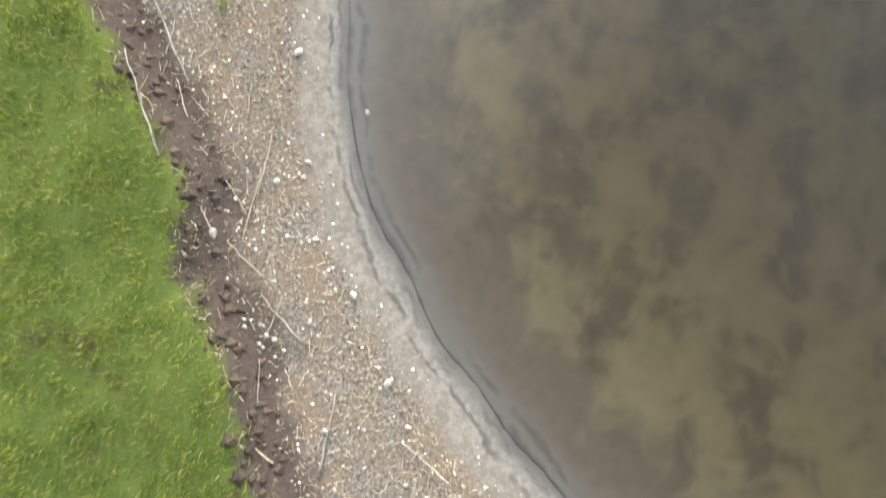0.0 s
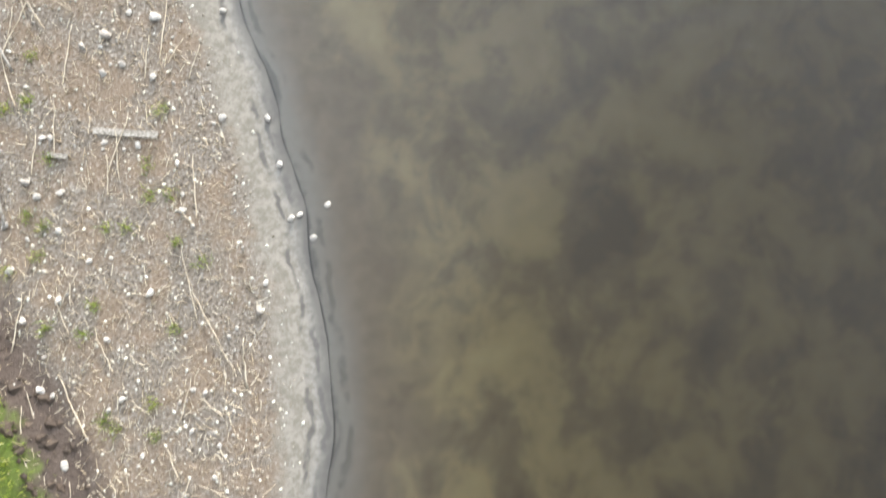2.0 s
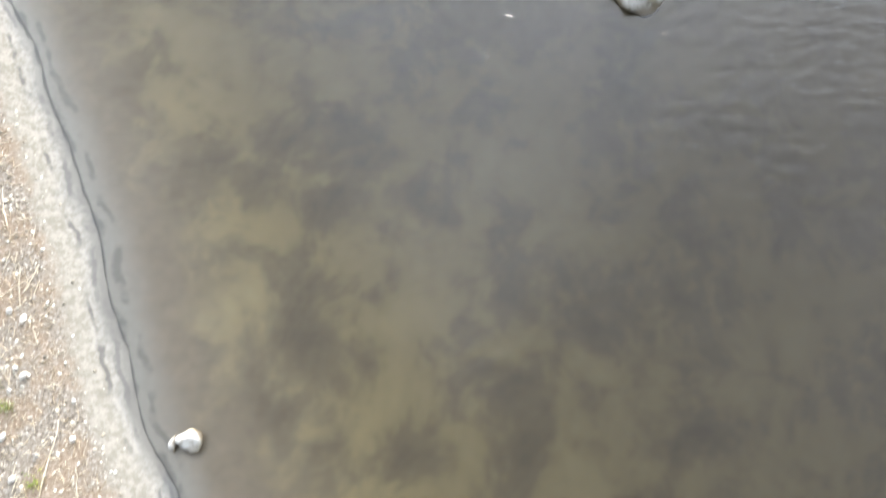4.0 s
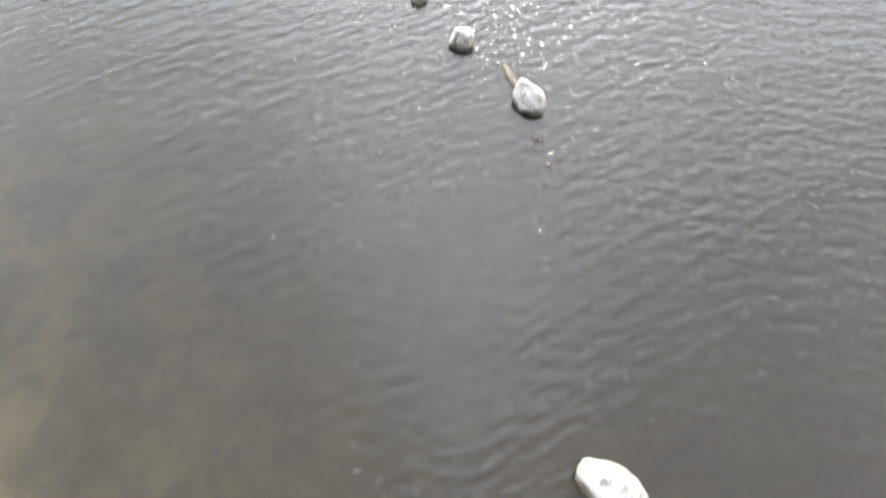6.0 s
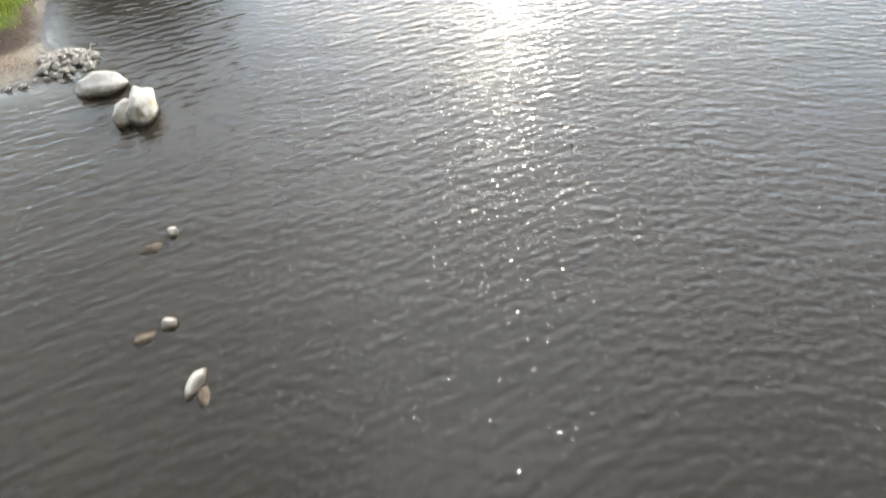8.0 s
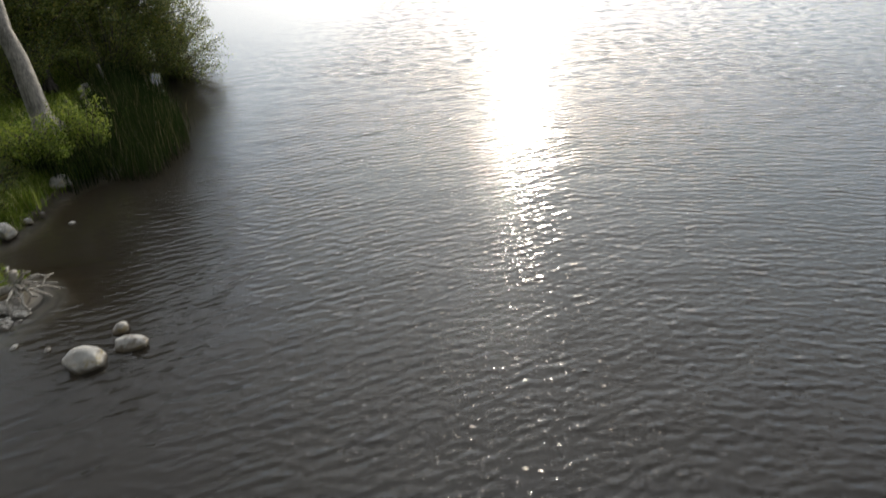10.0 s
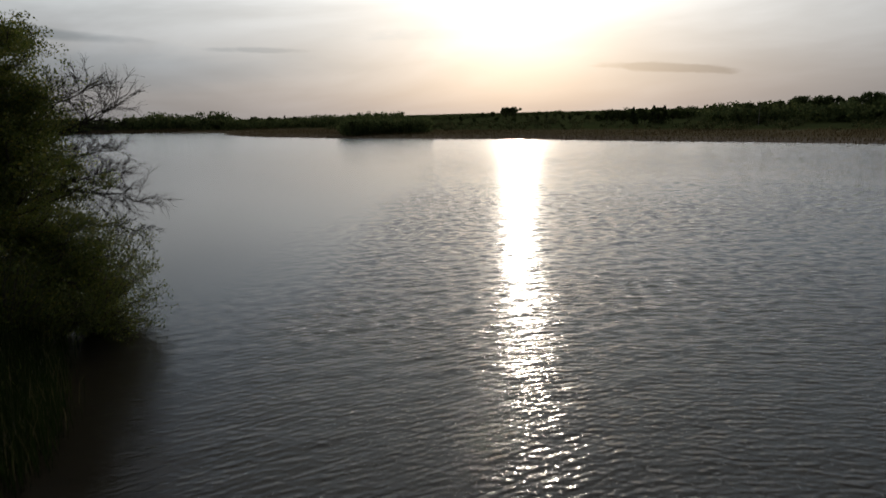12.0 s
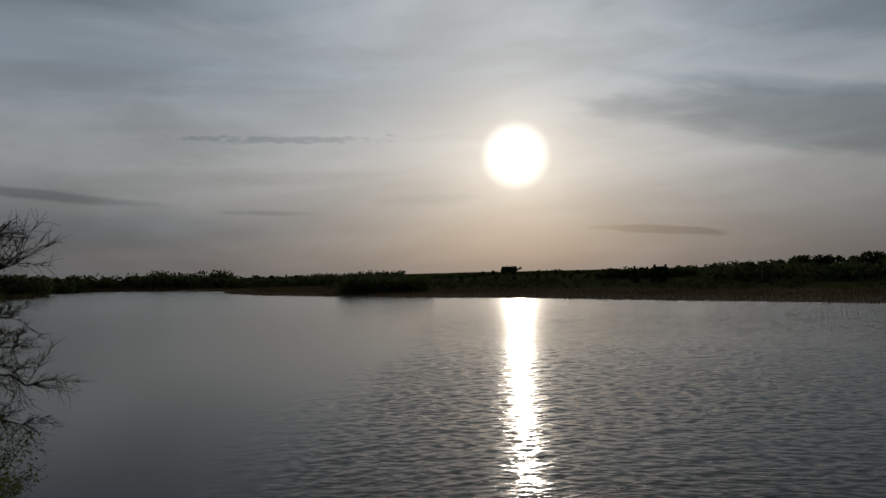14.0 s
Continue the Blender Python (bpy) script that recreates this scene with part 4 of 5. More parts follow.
def shrub(label, base, crowns, leaf, per, mat, seed, spread=0.22):
    rng = random.Random(seed)
    root = new("shrub")
    root.location = (base[0], base[1], height(base[0], base[1]))
    segs, spots = [], []
    for c, rad, n in crowns:
        for _ in range(n):
            o = Vector((rng.gauss(0, 1), rng.gauss(0, 1), rng.gauss(0.2, 1))).normalized() * rng.uniform(0.6, 1.0)
            tip = Vector(c) + Vector((o.x * rad[0], o.y * rad[1], o.z * rad[2]))
            pts = bough(rng, Vector((rng.uniform(-0.12, 0.12), rng.uniform(-0.12, 0.12), -0.1)), tip, 0.018, 0.005, 5, 0.1, 0.06, segs)
            for p in pts[2:]:
                spots.append((p, spread, per))
    v, f = tubes(segs, 4)
    ob = new("woody_base", mesh_from("woody_base", v, f, BARK))
    ob.parent = root
    v, f = leaf_cards(rng, spots, leaf, 0.1)
    ob = new("foliage", mesh_from("foliage", v, f, mat))
    ob.parent = root
    return tagged(root, label, "shrub")


shrub("bright yellow-green willow shrub on the bank edge", (-11.4, 48.4), [((0, 0, 0.9), (1.1, 0.95, 0.85), 56)], 0.06, 28, SHRUB, 1)
shrub("bright yellow-green willow shrub beside the reeds", (-10.75, 49.6), [((0, 0, 1.0), (0.85, 0.8, 0.9), 44)], 0.055, 26, SHRUB, 2)
shrub("low green bush among stones on the bank", (-11.6, 46.6), [((0, 0, 0.4), (0.8, 0.75, 0.45), 26)], 0.05, 24, LEAF, 3)
shrub("low green bush among stones on the bank", (-12.6, 48.6), [((0, 0, 0.6), (0.9, 0.8, 0.6), 24)], 0.055, 24, SHRUB, 4)
shrub("small green bush on the stony spit", (-9.35, 42.95), [((0, 0, 0.38), (0.62, 0.42, 0.42), 46)], 0.045, 26, SHRUB, 5, 0.14)
shrub("small green bush beside the drift root", (-8.75, 43.1), [((0, 0, 0.22), (0.28, 0.22, 0.25), 12)], 0.04, 20, SHRUB, 6, 0.12)
shrub("low dark green bush overhanging the inlet stones", (-11.25, 45.7), [((0, 0, 0.35), (0.6, 0.55, 0.4), 30)], 0.045, 24, LEAF, 21, 0.16)
shrub("low dark green bush on the grassy bank", (-11.9, 47.5), [((0, 0, 0.4), (0.7, 0.6, 0.45), 32)], 0.045, 24, LEAF, 22, 0.16)
shrub("low yellow-green bush on the grassy bank", (-12.5, 45.4), [((0, 0, 0.3), (0.6, 0.55, 0.35), 26)], 0.045, 24, SHRUB, 23, 0.16)
shrub("low green tuft of weeds at the inlet", (-10.95, 43.75), [((0, 0, 0.2), (0.3, 0.25, 0.2), 10)], 0.045, 20, SHRUB, 7, 0.12)
shrub("overhanging bush at the foot of the wood", (-13.9, 58.2), [((1.0, -0.2, 0.8), (1.6, 1.2, 0.9), 64)], 0.06, 26, LEAF, 8, 0.3)
shrub("dark bush behind the reeds", (-14.6, 56.2), [((0, 0, 0.9), (1.2, 0.9, 0.9), 30)], 0.06, 26, LEAF, 9, 0.3)
shrub("dark bush at the foot of the wood", (-15.6, 60.0), [((0.8, -0.4, 0.9), (1.4, 1.0, 0.9), 34)], 0.06, 26, LEAF, 10, 0.3)
shrub("alder thicket hanging over the water", (-13.3, 59.6), [((1.6, -0.5, 1.25), (1.6, 1.7, 1.35), 110)], 0.065, 26, LEAF, 11, 0.32)
shrub("dark alder thicket at the foot of the wood", (-14.9, 59.4), [((0.6, 0.2, 1.5), (1.5, 1.3, 1.5), 70)], 0.065, 26, LEAF, 15, 0.34)
shrub("dark alder thicket at the back of the wood", (-17.6, 63.2), [((0.0, 0.0, 3.0), (2.2, 1.6, 3.0), 110)], 0.09, 24, LEAF, 16, 0.45)
shrub("alder thicket hanging over the water", (-14.3, 61.6), [((1.2, -0.2, 2.0), (1.6, 1.6, 2.0), 80)], 0.07, 26, LEAF, 12, 0.34)
shrub("dark alder thicket behind the reeds", (-14.2, 57.0), [((0.3, 0.2, 1.7), (1.5, 1.5, 1.6), 64)], 0.07, 26, LEAF, 13, 0.34)
shrub("dark alder thicket behind the reeds", (-15.8, 54.2), [((0.0, 0.2, 1.6), (1.6, 1.5, 1.5), 60)], 0.07, 26, LEAF, 14, 0.34)
iris = np.array([(-10.72 + rs.normal(0, 0.13), 46.5 + rs.normal(0, 0.13), 0.15) for _ in range(90)])
tagged(new("iris_clump", blade_mesh("iris_clump", GRASS, iris, rs.uniform(0.4, 0.75, 90), rs.uniform(0.02, 0.035, 90), 0.3, 17)),
       "clump of green sword-shaped iris leaves by the water", "plant")


# far trees: a few models, then copies
def far_tree(name, label, h, w, seed, kind):
    rng = random.Random(seed)
    root = new(name)
    segs, spots = [], []
    bough(rng, Vector((0, 0, -0.5)), Vector((0, 0, h * (0.99 if kind == "fir" else 0.85))), h * 0.028, h * 0.006, 5, 0, h * 0.008, segs)
    if kind == "fir":
        for k in range(13):
            z = h * (0.12 + 0.86 * k / 12)
            reach = w * (1 - k / 12.6) ** 1.2 + 0.08
            for j in range(7):
                a = rng.uniform(0, 6.283)
                tip = Vector((math.cos(a) * reach, math.sin(a) * reach, z - reach * 0.25))
                pts = bough(rng, Vector((0, 0, z)), tip, 0.04, 0.012, 3, 0.05, 0.05, segs)
                spots += [(p, 0.12 + reach * 0.2, 8) for p in pts[1:]]
        mat = FIR
    else:
        lobes = [(Vector((rng.gauss(0, w * 0.42), rng.gauss(0, w * 0.42), h * rng.uniform(0.42, 0.86))), rng.uniform(0.26, 0.42) * w) for _ in range(13)]
        for c, rad in lobes:
            pts = bough(rng, Vector((0, 0, h * rng.uniform(0.2, 0.4))), c, h * 0.012, h * 0.003, 4, 0.2, 0.15, segs)
            for _ in range(9):
                o = Vector((rng.gauss(0, 1), rng.gauss(0, 1), rng.gauss(0, 0.8))).normalized() * rad * rng.uniform(0.5, 1.0)
                bough(rng, c, c + o, h * 0.005, h * 0.002, 2, 0, 0.1, segs)
                spots.append((c + o, rad * 0.5, 16))
        mat = FAR_LEAF
    v, f = tubes(segs, 3)
    ob = new("trunk", mesh_from("far_trunk", v, f, BARK))
    ob.parent = root
    v, f = leaf_cards(rng, spots, 0.45) if kind == "fir" else leaf_shell(rng, spots, 0.36)
    ob = new("crown", mesh_from("far_crown", v, f, mat))
    ob.parent = root
    return tagged(root, label, "tree", "trees on the far hillside")


def polar(az_deg, dist, lift=0.0):
    x, y = 0.2 + math.sin(radians(az_deg)) * dist, 45.9 + math.cos(radians(az_deg)) * dist
    return Vector((x, y, height(x, y) + lift))


OAK = far_tree("oak_tree", "broad dark oak on the far hillside", 8.0, 3.9, 1, "oak")
ROUND = far_tree("broadleaf_tree", "rounded dark broadleaf tree on the far hillside", 7.0, 2.7, 2, "oak")
SLIM = far_tree("birch_tree", "slender dark birch on the far hillside", 6.0, 1.7, 3, "oak")
FIRT = far_tree("fir_tree", "dark conifer on the far hillside", 8.0, 3.0, 4, "fir")


def placed(model, az_deg, dist, top, first=False):
    """Stands a copy with its top at the given height."""
    p = polar(az_deg, dist)
    full = {OAK: 8.4, ROUND: 7.3, SLIM: 6.2, FIRT: 8.3}[model]
    s = max(0.45, (top - p.z) / full)
    m = Matrix.LocRotScale(p, Euler((0, 0, az_deg * 3.1 + dist)), (s, s, s))
    if first:
        model.matrix_world = m
        return model
    ob = copy_thing(model, m)
    ob.scale = (s, s, s)
    return ob


placed(OAK, 2.75, 330, 9.7, True)
placed(ROUND, 9.0, 300, 6.6, True)
placed(FIRT, 15.6, 236, 7.9, True)
placed(SLIM, -11.8, 195, 5.6, True)
for model, a, d, top in (
        (ROUND, 2.2, 332, 9.0), (OAK, 3.2, 328, 9.2), (ROUND, 1.2, 335, 7.4), (SLIM, 12.4, 240, 7.0), (ROUND, 13.0, 236, 6.8), (FIRT, 13.9, 232, 7.5), (SLIM, 14.6, 238, 7.4), (FIRT, 16.5, 234, 7.8), (ROUND, 14.9, 228, 6.4), (SLIM, 16.0, 230, 7.6), (ROUND, 12.0, 232, 6.2), (ROUND, 17.2, 236, 6.8), (ROUND, 11.6, 240, 7.0),
        (ROUND, 13.7, 290, 6.8), (ROUND, 17.9, 300, 6.6), (ROUND, 18.6, 305, 6.4), (ROUND, -1.6, 290, 5.4), (SLIM, -0.4, 280, 4.9), (ROUND, 1.6, 270, 4.9), (SLIM, 3.3, 262, 4.8), (ROUND, 5.4, 268, 5.0), (SLIM, 7.7, 275, 5.3), (ROUND, 8.3, 262, 4.9), (ROUND, 10.0, 255, 5.2), (ROUND, 19.6, 290, 6.6), (ROUND, 20.6, 285, 7.0), (SLIM, 4.4, 300, 5.6), (SLIM, 6.2, 290, 5.4), (SLIM, 7.0, 300, 5.4),
        (OAK, 22.5, 270, 8.2), (OAK, 24.0, 262, 8.8), (ROUND, 25.3, 258, 9.0), (OAK, 26.9, 250, 10.5), (OAK, 27.9, 255, 10.6), (ROUND, 29.3, 252, 9.8),
        (OAK, 30.4, 248, 9.8), (OAK, 31.9, 245, 11.2), (OAK, 33.1, 250, 11.0), (ROUND, 34.4, 240, 10.0), (OAK, 35.6, 240, 11.4), (OAK, 37.2, 236, 11.6),
        (OAK, -20.3, 400, 8.4), (ROUND, -19.0, 410, 7.8), (FIRT, -17.6, 410, 8.0), (ROUND, -16.6, 400, 7.6), (ROUND, -21.3, 420, 7.2), (SLIM, -2.7, 330, 5.6),
        (ROUND, -6.1, 340, 6.4), (SLIM, -4.6, 300, 5.2), (ROUND, 0.4, 360, 7.0), (OAK, -30.1, 440, 9.6), (ROUND, -28.4, 445, 8.8), (OAK, -34.3, 450, 9.8), (OAK, -26.2, 440, 9.4), (OAK, 2.45, 330, 9.4), (OAK, 3.05, 331, 9.7)):
    placed(model, a, d, top)


def utility_pole():
    bm = bmesh.new()
    bmesh.ops.create_cone(bm, cap_ends=True, segments=8, radius1=0.14, radius2=0.10, depth=6.5)
    bmesh.ops.translate(bm, verts=bm.verts, vec=(0, 0, 3.0))
    root = new("utility_pole")
    root.location = polar(24.0, 212)
    part("shaft", bm, GREY_BARK, root)
    bm = bmesh.new()
    bmesh.ops.create_cube(bm, size=1.0)
    bmesh.ops.scale(bm, vec=(1.2, 0.10, 0.12), verts=bm.verts)
    bmesh.ops.bevel(bm, geom=list(bm.edges), offset=0.015, segments=1, affect="EDGES")
    part("crossarm", bm, GREY_BARK, root).location = (0, 0.12, 5.9)
    return tagged(root, "pale weathered wooden pole before the far oaks", "pole")


utility_pole()


def wood_mass(name, label, spots, size, mat, seed):
    rng = random.Random(seed)
    v, f = leaf_shell(rng, spots, size)
    return tagged(new(name, mesh_from(name, v, f, mat)), label, "woodland", kind="stuff")


def shore_band(n, lo, hi, h0, h1, per, rng, seed, line=RIGHT_SHORE):
    """Scrub clumps in a belt behind the far reeds."""
    out = []
    for q in along(line, n, lo, hi, seed):
        if q[1] < 120:
            continue
        p = Vector(q)
        h = rng.uniform(h0, h1)
        w = h * rng.uniform(0.45, 0.8)
        for _ in range(5):
            out.append((p + Vector((rng.gauss(0, w * 0.6), rng.gauss(0, w * 0.6), h * rng.uniform(0.15, 0.85))), w * 0.65, per))
    return out


def band(az0, az1, n, d0, d1, h0, h1, per, rng):
    """Clumps that together make a band of trees or scrub."""
    out = []
    for _ in range(n):
        p = polar(rng.uniform(az0, az1), rng.uniform(d0, d1))
        h = rng.uniform(h0, h1)
        w = h * rng.uniform(0.35, 0.6)
        for _ in range(5):
            out.append((p + Vector((rng.gauss(0, w * 0.6), rng.gauss(0, w * 0.6), h * rng.uniform(0.15, 0.85))), w * 0.65, per))
    return out


rng = random.Random(77)
wood_mass("far_woods", "dark continuous woodland along the far shore",
          band(-22.5, -7, 330, 350, 420, 3.2, 6.0, 18, rng)
          + band(20.0, 46, 260, 215, 275, 3.0, 6.4, 22, rng) + band(10.6, 19, 120, 270, 310, 2.2, 4.4, 18, rng), 0.6, FAR_LEAF, 1)
wood_mass("far_oakwood", "rounded dark oak crowns at the head of the lake",
          shore_band(170, 16, 75, 5.0, 9.6, 34, rng, 53, LEFT_FAR) + band(-45, -33, 60, 400, 460, 6.0, 9.5, 30, rng), 0.95, FAR_LEAF, 6)
wood_mass("far_plantation", "dense dark green young plantation by the far reeds",
          band(-12.4, -5.0, 210, 200, 222, 3.8, 5.4, 24, rng), 0.34, FAR_LEAF, 2)
wood_mass("far_scrub", "low grey-green willow scrub behind the far reeds",
          shore_band(480, 46, 95, 0.8, 2.4, 14, rng, 51) + shore_band(260, 85, 190, 0.8, 2.6, 14, rng, 52), 0.28, FAR_SCRUB, 3)
wood_mass("far_hedge", "low dark hedge on the skyline field",
          band(-10, 21, 460, 365, 400, 0.9, 2.2, 10, rng), 0.4, FAR_LEAF, 4)
wood_mass("west_woods", "dark wooded shore on the near side of the lake",
          band(-64, -38.5, 200, 240, 420, 3.0, 7.0, 18, rng), 0.6, FAR_LEAF, 5)


# ---------------------------------------------------------------- stones
def rock_mesh(name, mat, seed, dims, facets=9, subdiv=4, taper=0.0, rough=0.09):
    rng = random.Random(seed)
    bm = bmesh.new()
    bmesh.ops.create_icosphere(bm, subdivisions=subdiv, radius=1.0)
    planes = []
    for _ in range(facets):
        n = Vector((rng.gauss(0, 1), rng.gauss(0, 1), rng.gauss(0.15, 0.8))).normalized()
        planes.append((n, rng.uniform(0.62, 0.9)))
    shift = Vector((rng.uniform(-9, 9), rng.uniform(-9, 9), rng.uniform(-9, 9)))
    for v in bm.verts:
        p = v.co.copy()
        for n, d in planes:
            over = p.dot(n) - d
            if over > 0:
                p -= n * over * 0.88
        p *= 1 + rough * noise.noise(p * 1.7 + shift) * 1.6 + rough * 0.35 * noise.noise(p * 6 + shift)
        k = 1 - taper * p.y
        v.co = Vector((p.x * k * dims[0], p.y * dims[1], p.z * dims[2]))
    for f in bm.faces:
        f.smooth = subdiv > 3
    me = bpy.data.meshes.new(name)
    bm.to_mesh(me)
    bm.free()
    me.materials.append(mat)
    return me


def boulder(label, x, y, dims, turn, mat, seed, sink=0.35, taper=0.0, facets=9, group="boulders in the shallows", tilt=0.0):
    """dims: half sizes; sink: how much of its height stands in the bed."""
    ob = new("boulder", rock_mesh("boulder", mat, seed, dims, facets, 4, taper))
    ob.matrix_world = pose(x, y, dims[2] * (1 - 2 * sink), tilt, 0, turn)
    return tagged(ob, label, "boulder", group)


boulder("large long boulder whitened by bird droppings, in open water", 2.84, 17.10, (0.335, 0.64, 0.34), 27, WHITE_ROCK, 29, 0.40, 0.28, 6)
boulder("long flat boulder whitened by bird droppings, in open water", 2.23, 18.56, (0.50, 0.23, 0.30), -24, WHITE_ROCK, 5, 0.38, 0.0)
boulder("wedge-shaped boulder white on top with a drowned brown tail", 1.42, 23.72, (0.20, 0.33, 0.28), 40, WHITE_ROCK, 7, 0.42, 0.25)
boulder("brown silted stone just under the surface", 1.20, 24.22, (0.13, 0.36, 0.16), 22, SUNK_ROCK, 8, 0.84, 0.5)
boulder("squarish white-stained boulder in open water", 0.45, 24.80, (0.22, 0.22, 0.23), 30, WHITE_ROCK, 11, 0.40)
boulder("small pale boulder tipped over in the water", -0.21, 25.72, (0.14, 0.22, 0.18), -24, WHITE_ROCK, 12, 0.45)
boulder("brown silted stone just under the surface", 1.56, 23.05, (0.13, 0.10, 0.10), 10, SUNK_ROCK, 13, 0.85)
boulder("brown silted stone just under the surface", 1.70, 22.66, (0.09, 0.08, 0.08), 50, SUNK_ROCK, 14, 0.9)
boulder("small pale stone breaking the surface", -2.95, 29.55, (0.10, 0.24, 0.12), -12, GREY_ROCK, 15, 0.52)
boulder("brown stone awash at the surface", -2.80, 29.40, (0.10, 0.20, 0.10), 24, SUNK_ROCK, 16, 0.76)
boulder("small pale stone breaking the surface", -3.60, 30.46, (0.14, 0.10, 0.12), 20, GREY_ROCK, 17, 0.55)
boulder("brown stone awash at the surface", -3.86, 30.22, (0.18, 0.12, 0.12), 30, SUNK_ROCK, 18, 0.74)
boulder("small pale stone breaking the surface", -4.12, 32.16, (0.09, 0.12, 0.12), 10, GREY_ROCK, 19, 0.50)
boulder("brown stone awash at the surface", -4.32, 31.84, (0.22, 0.12, 0.10), 35, SUNK_ROCK, 20, 0.72)
boulder("big pale boulder with yellowed flank near the rubble", -5.72, 35.26, (0.27, 0.58, 0.38), 12, GREY_ROCK, 21, 0.36, 0.05, 6)
boulder("grey rounded stone leaning against the big pale boulder", -5.95, 35.03, (0.19, 0.34, 0.29), -6, GREY_ROCK, 43, 0.38)
boulder("pale flat-topped boulder beside the rubble", -6.84, 36.0, (0.48, 0.30, 0.32), 24, GREY_ROCK, 22, 0.38, 0.15, 7)
boulder("pale rounded boulder off the spit", -6.20, 41.02, (0.36, 0.30, 0.28), 28, GREY_ROCK, 23, 0.38, 0.2, 8)
boulder("flat pale boulder off the spit", -5.66, 41.52, (0.34, 0.20, 0.15), 5, WHITE_ROCK, 24, 0.36)
boulder("small round stone off the spit", -6.08, 41.95, (0.15, 0.15, 0.18), 5, GREY_ROCK, 25, 0.45)
boulder("small wet boulder off the spit", -8.84, 40.42, (0.24, 0.18, 0.22), 0, GREY_ROCK, 26, 0.42)
boulder("small pale block standing in the shallows", -2.50, 10.80, (0.15, 0.14, 0.14), 6, WHITE_ROCK, 27, 0.34, 0.0, 4)
boulder("pale chip beside the block in the shallows", -2.69, 10.77, (0.045, 0.11, 0.10), 0, WHITE_ROCK, 28, 0.40, 0.0, 6)
for x, y, s, sd in ((-10.85, 44.45, 0.20, 31), (-10.72, 44.75, 0.17, 32), (-10.62, 45.35, 0.30, 33), (-10.5, 46.0, 0.13, 34), (-10.4, 46.4, 0.10, 35),
                    (-10.85, 48.0, 0.32, 36), (-11.6, 46.5, 0.2, 37), (-12.9, 49.6, 0.35, 38), (-12.5, 53.0, 0.36, 39), (-12.9, 53.6, 0.34, 40), (-13.6, 54.6, 0.36, 41), (-14.2, 55.4, 0.34, 42)):
    ob = new("boulder", rock_mesh("bank_boulder", BANK_ROCK, sd, (s, s * 0.85, s * 0.75), 9, 4))
    ob.matrix_world = pose(x, y, max(height(x, y), 0.0) + s * 0.3, 0, 0, sd * 37)
    tagged(ob, "grey boulder bedded in the grassy bank", "boulder", "boulders along the bank")

CHIPS = [rock_mesh("stone", RUBBLE, 50 + k, (1.0, 0.8, 0.55), 11, 2, 0.0, 0.12) for k in range(8)]
PEBBLES = [rock_mesh("beach_stone", PEBBLE, 70 + k, (1.0, 0.75, 0.5), 9, 2, 0.0, 0.1) for k in range(6)]


def rubble_pile(label, cx, cy, hx, hy, turn, top, n, size, seed):
    rng = random.Random(seed)
    root = new("rubble_pile")
    root.location = (cx, cy, 0)
    for _ in range(n):
        while True:
            u, v = rng.uniform(-1, 1), rng.uniform(-1, 1)
            if u * u + v * v < 1:
                break
        w = radians(turn)
        x, y = hx * u * math.cos(w) - hy * v * math.sin(w), hx * u * math.sin(w) + hy * v * math.cos(w)
        s = size * rng.uniform(0.5, 1.0) * (1.7 if rng.random() < 0.07 else 1)
        base = max(height(cx + x, cy + y), -0.05) + top * (1 - u * u - v * v) * rng.uniform(0.3, 1)
        ob = new("stone", rng.choice(CHIPS))
        ob.parent = root
        ob.matrix_local = Matrix.LocRotScale((x, y, base + s * 0.2), Euler((rng.uniform(-0.5, 0.5), rng.uniform(-0.5, 0.5), rng.uniform(0, 6.3))), (s, s, s))
    return tagged(root, label, "rubble pile")


rubble_pile("heap of pale broken stones on the spit", -8.95, 41.95, 0.95, 0.62, 35, 0.20, 190, 0.105, 1)
rubble_pile("heap of pale broken stones at the water's edge", -7.95, 36.85, 0.62, 0.62, 0, 0.14, 120, 0.10, 2)
for x, y, s in ((-8.5, 36.0, 0.1), (-8.75, 35.9, 0.08), (-7.75, 41.4, 0.08), (-8.35, 36.2, 0.07), (-7.1, 41.35, 0.07), (-9.4, 46.0, 0.10)):
    ob = new("stone", CHIPS[int(abs(x * 10)) % 8])
    ob.matrix_world = Matrix.LocRotScale((x, y, s * 0.2), Euler((0.1, 0.2, x)), (s, s, s))
    tagged(ob, "pale loose stone in the shallows", "stone", "loose stones in the shallows")

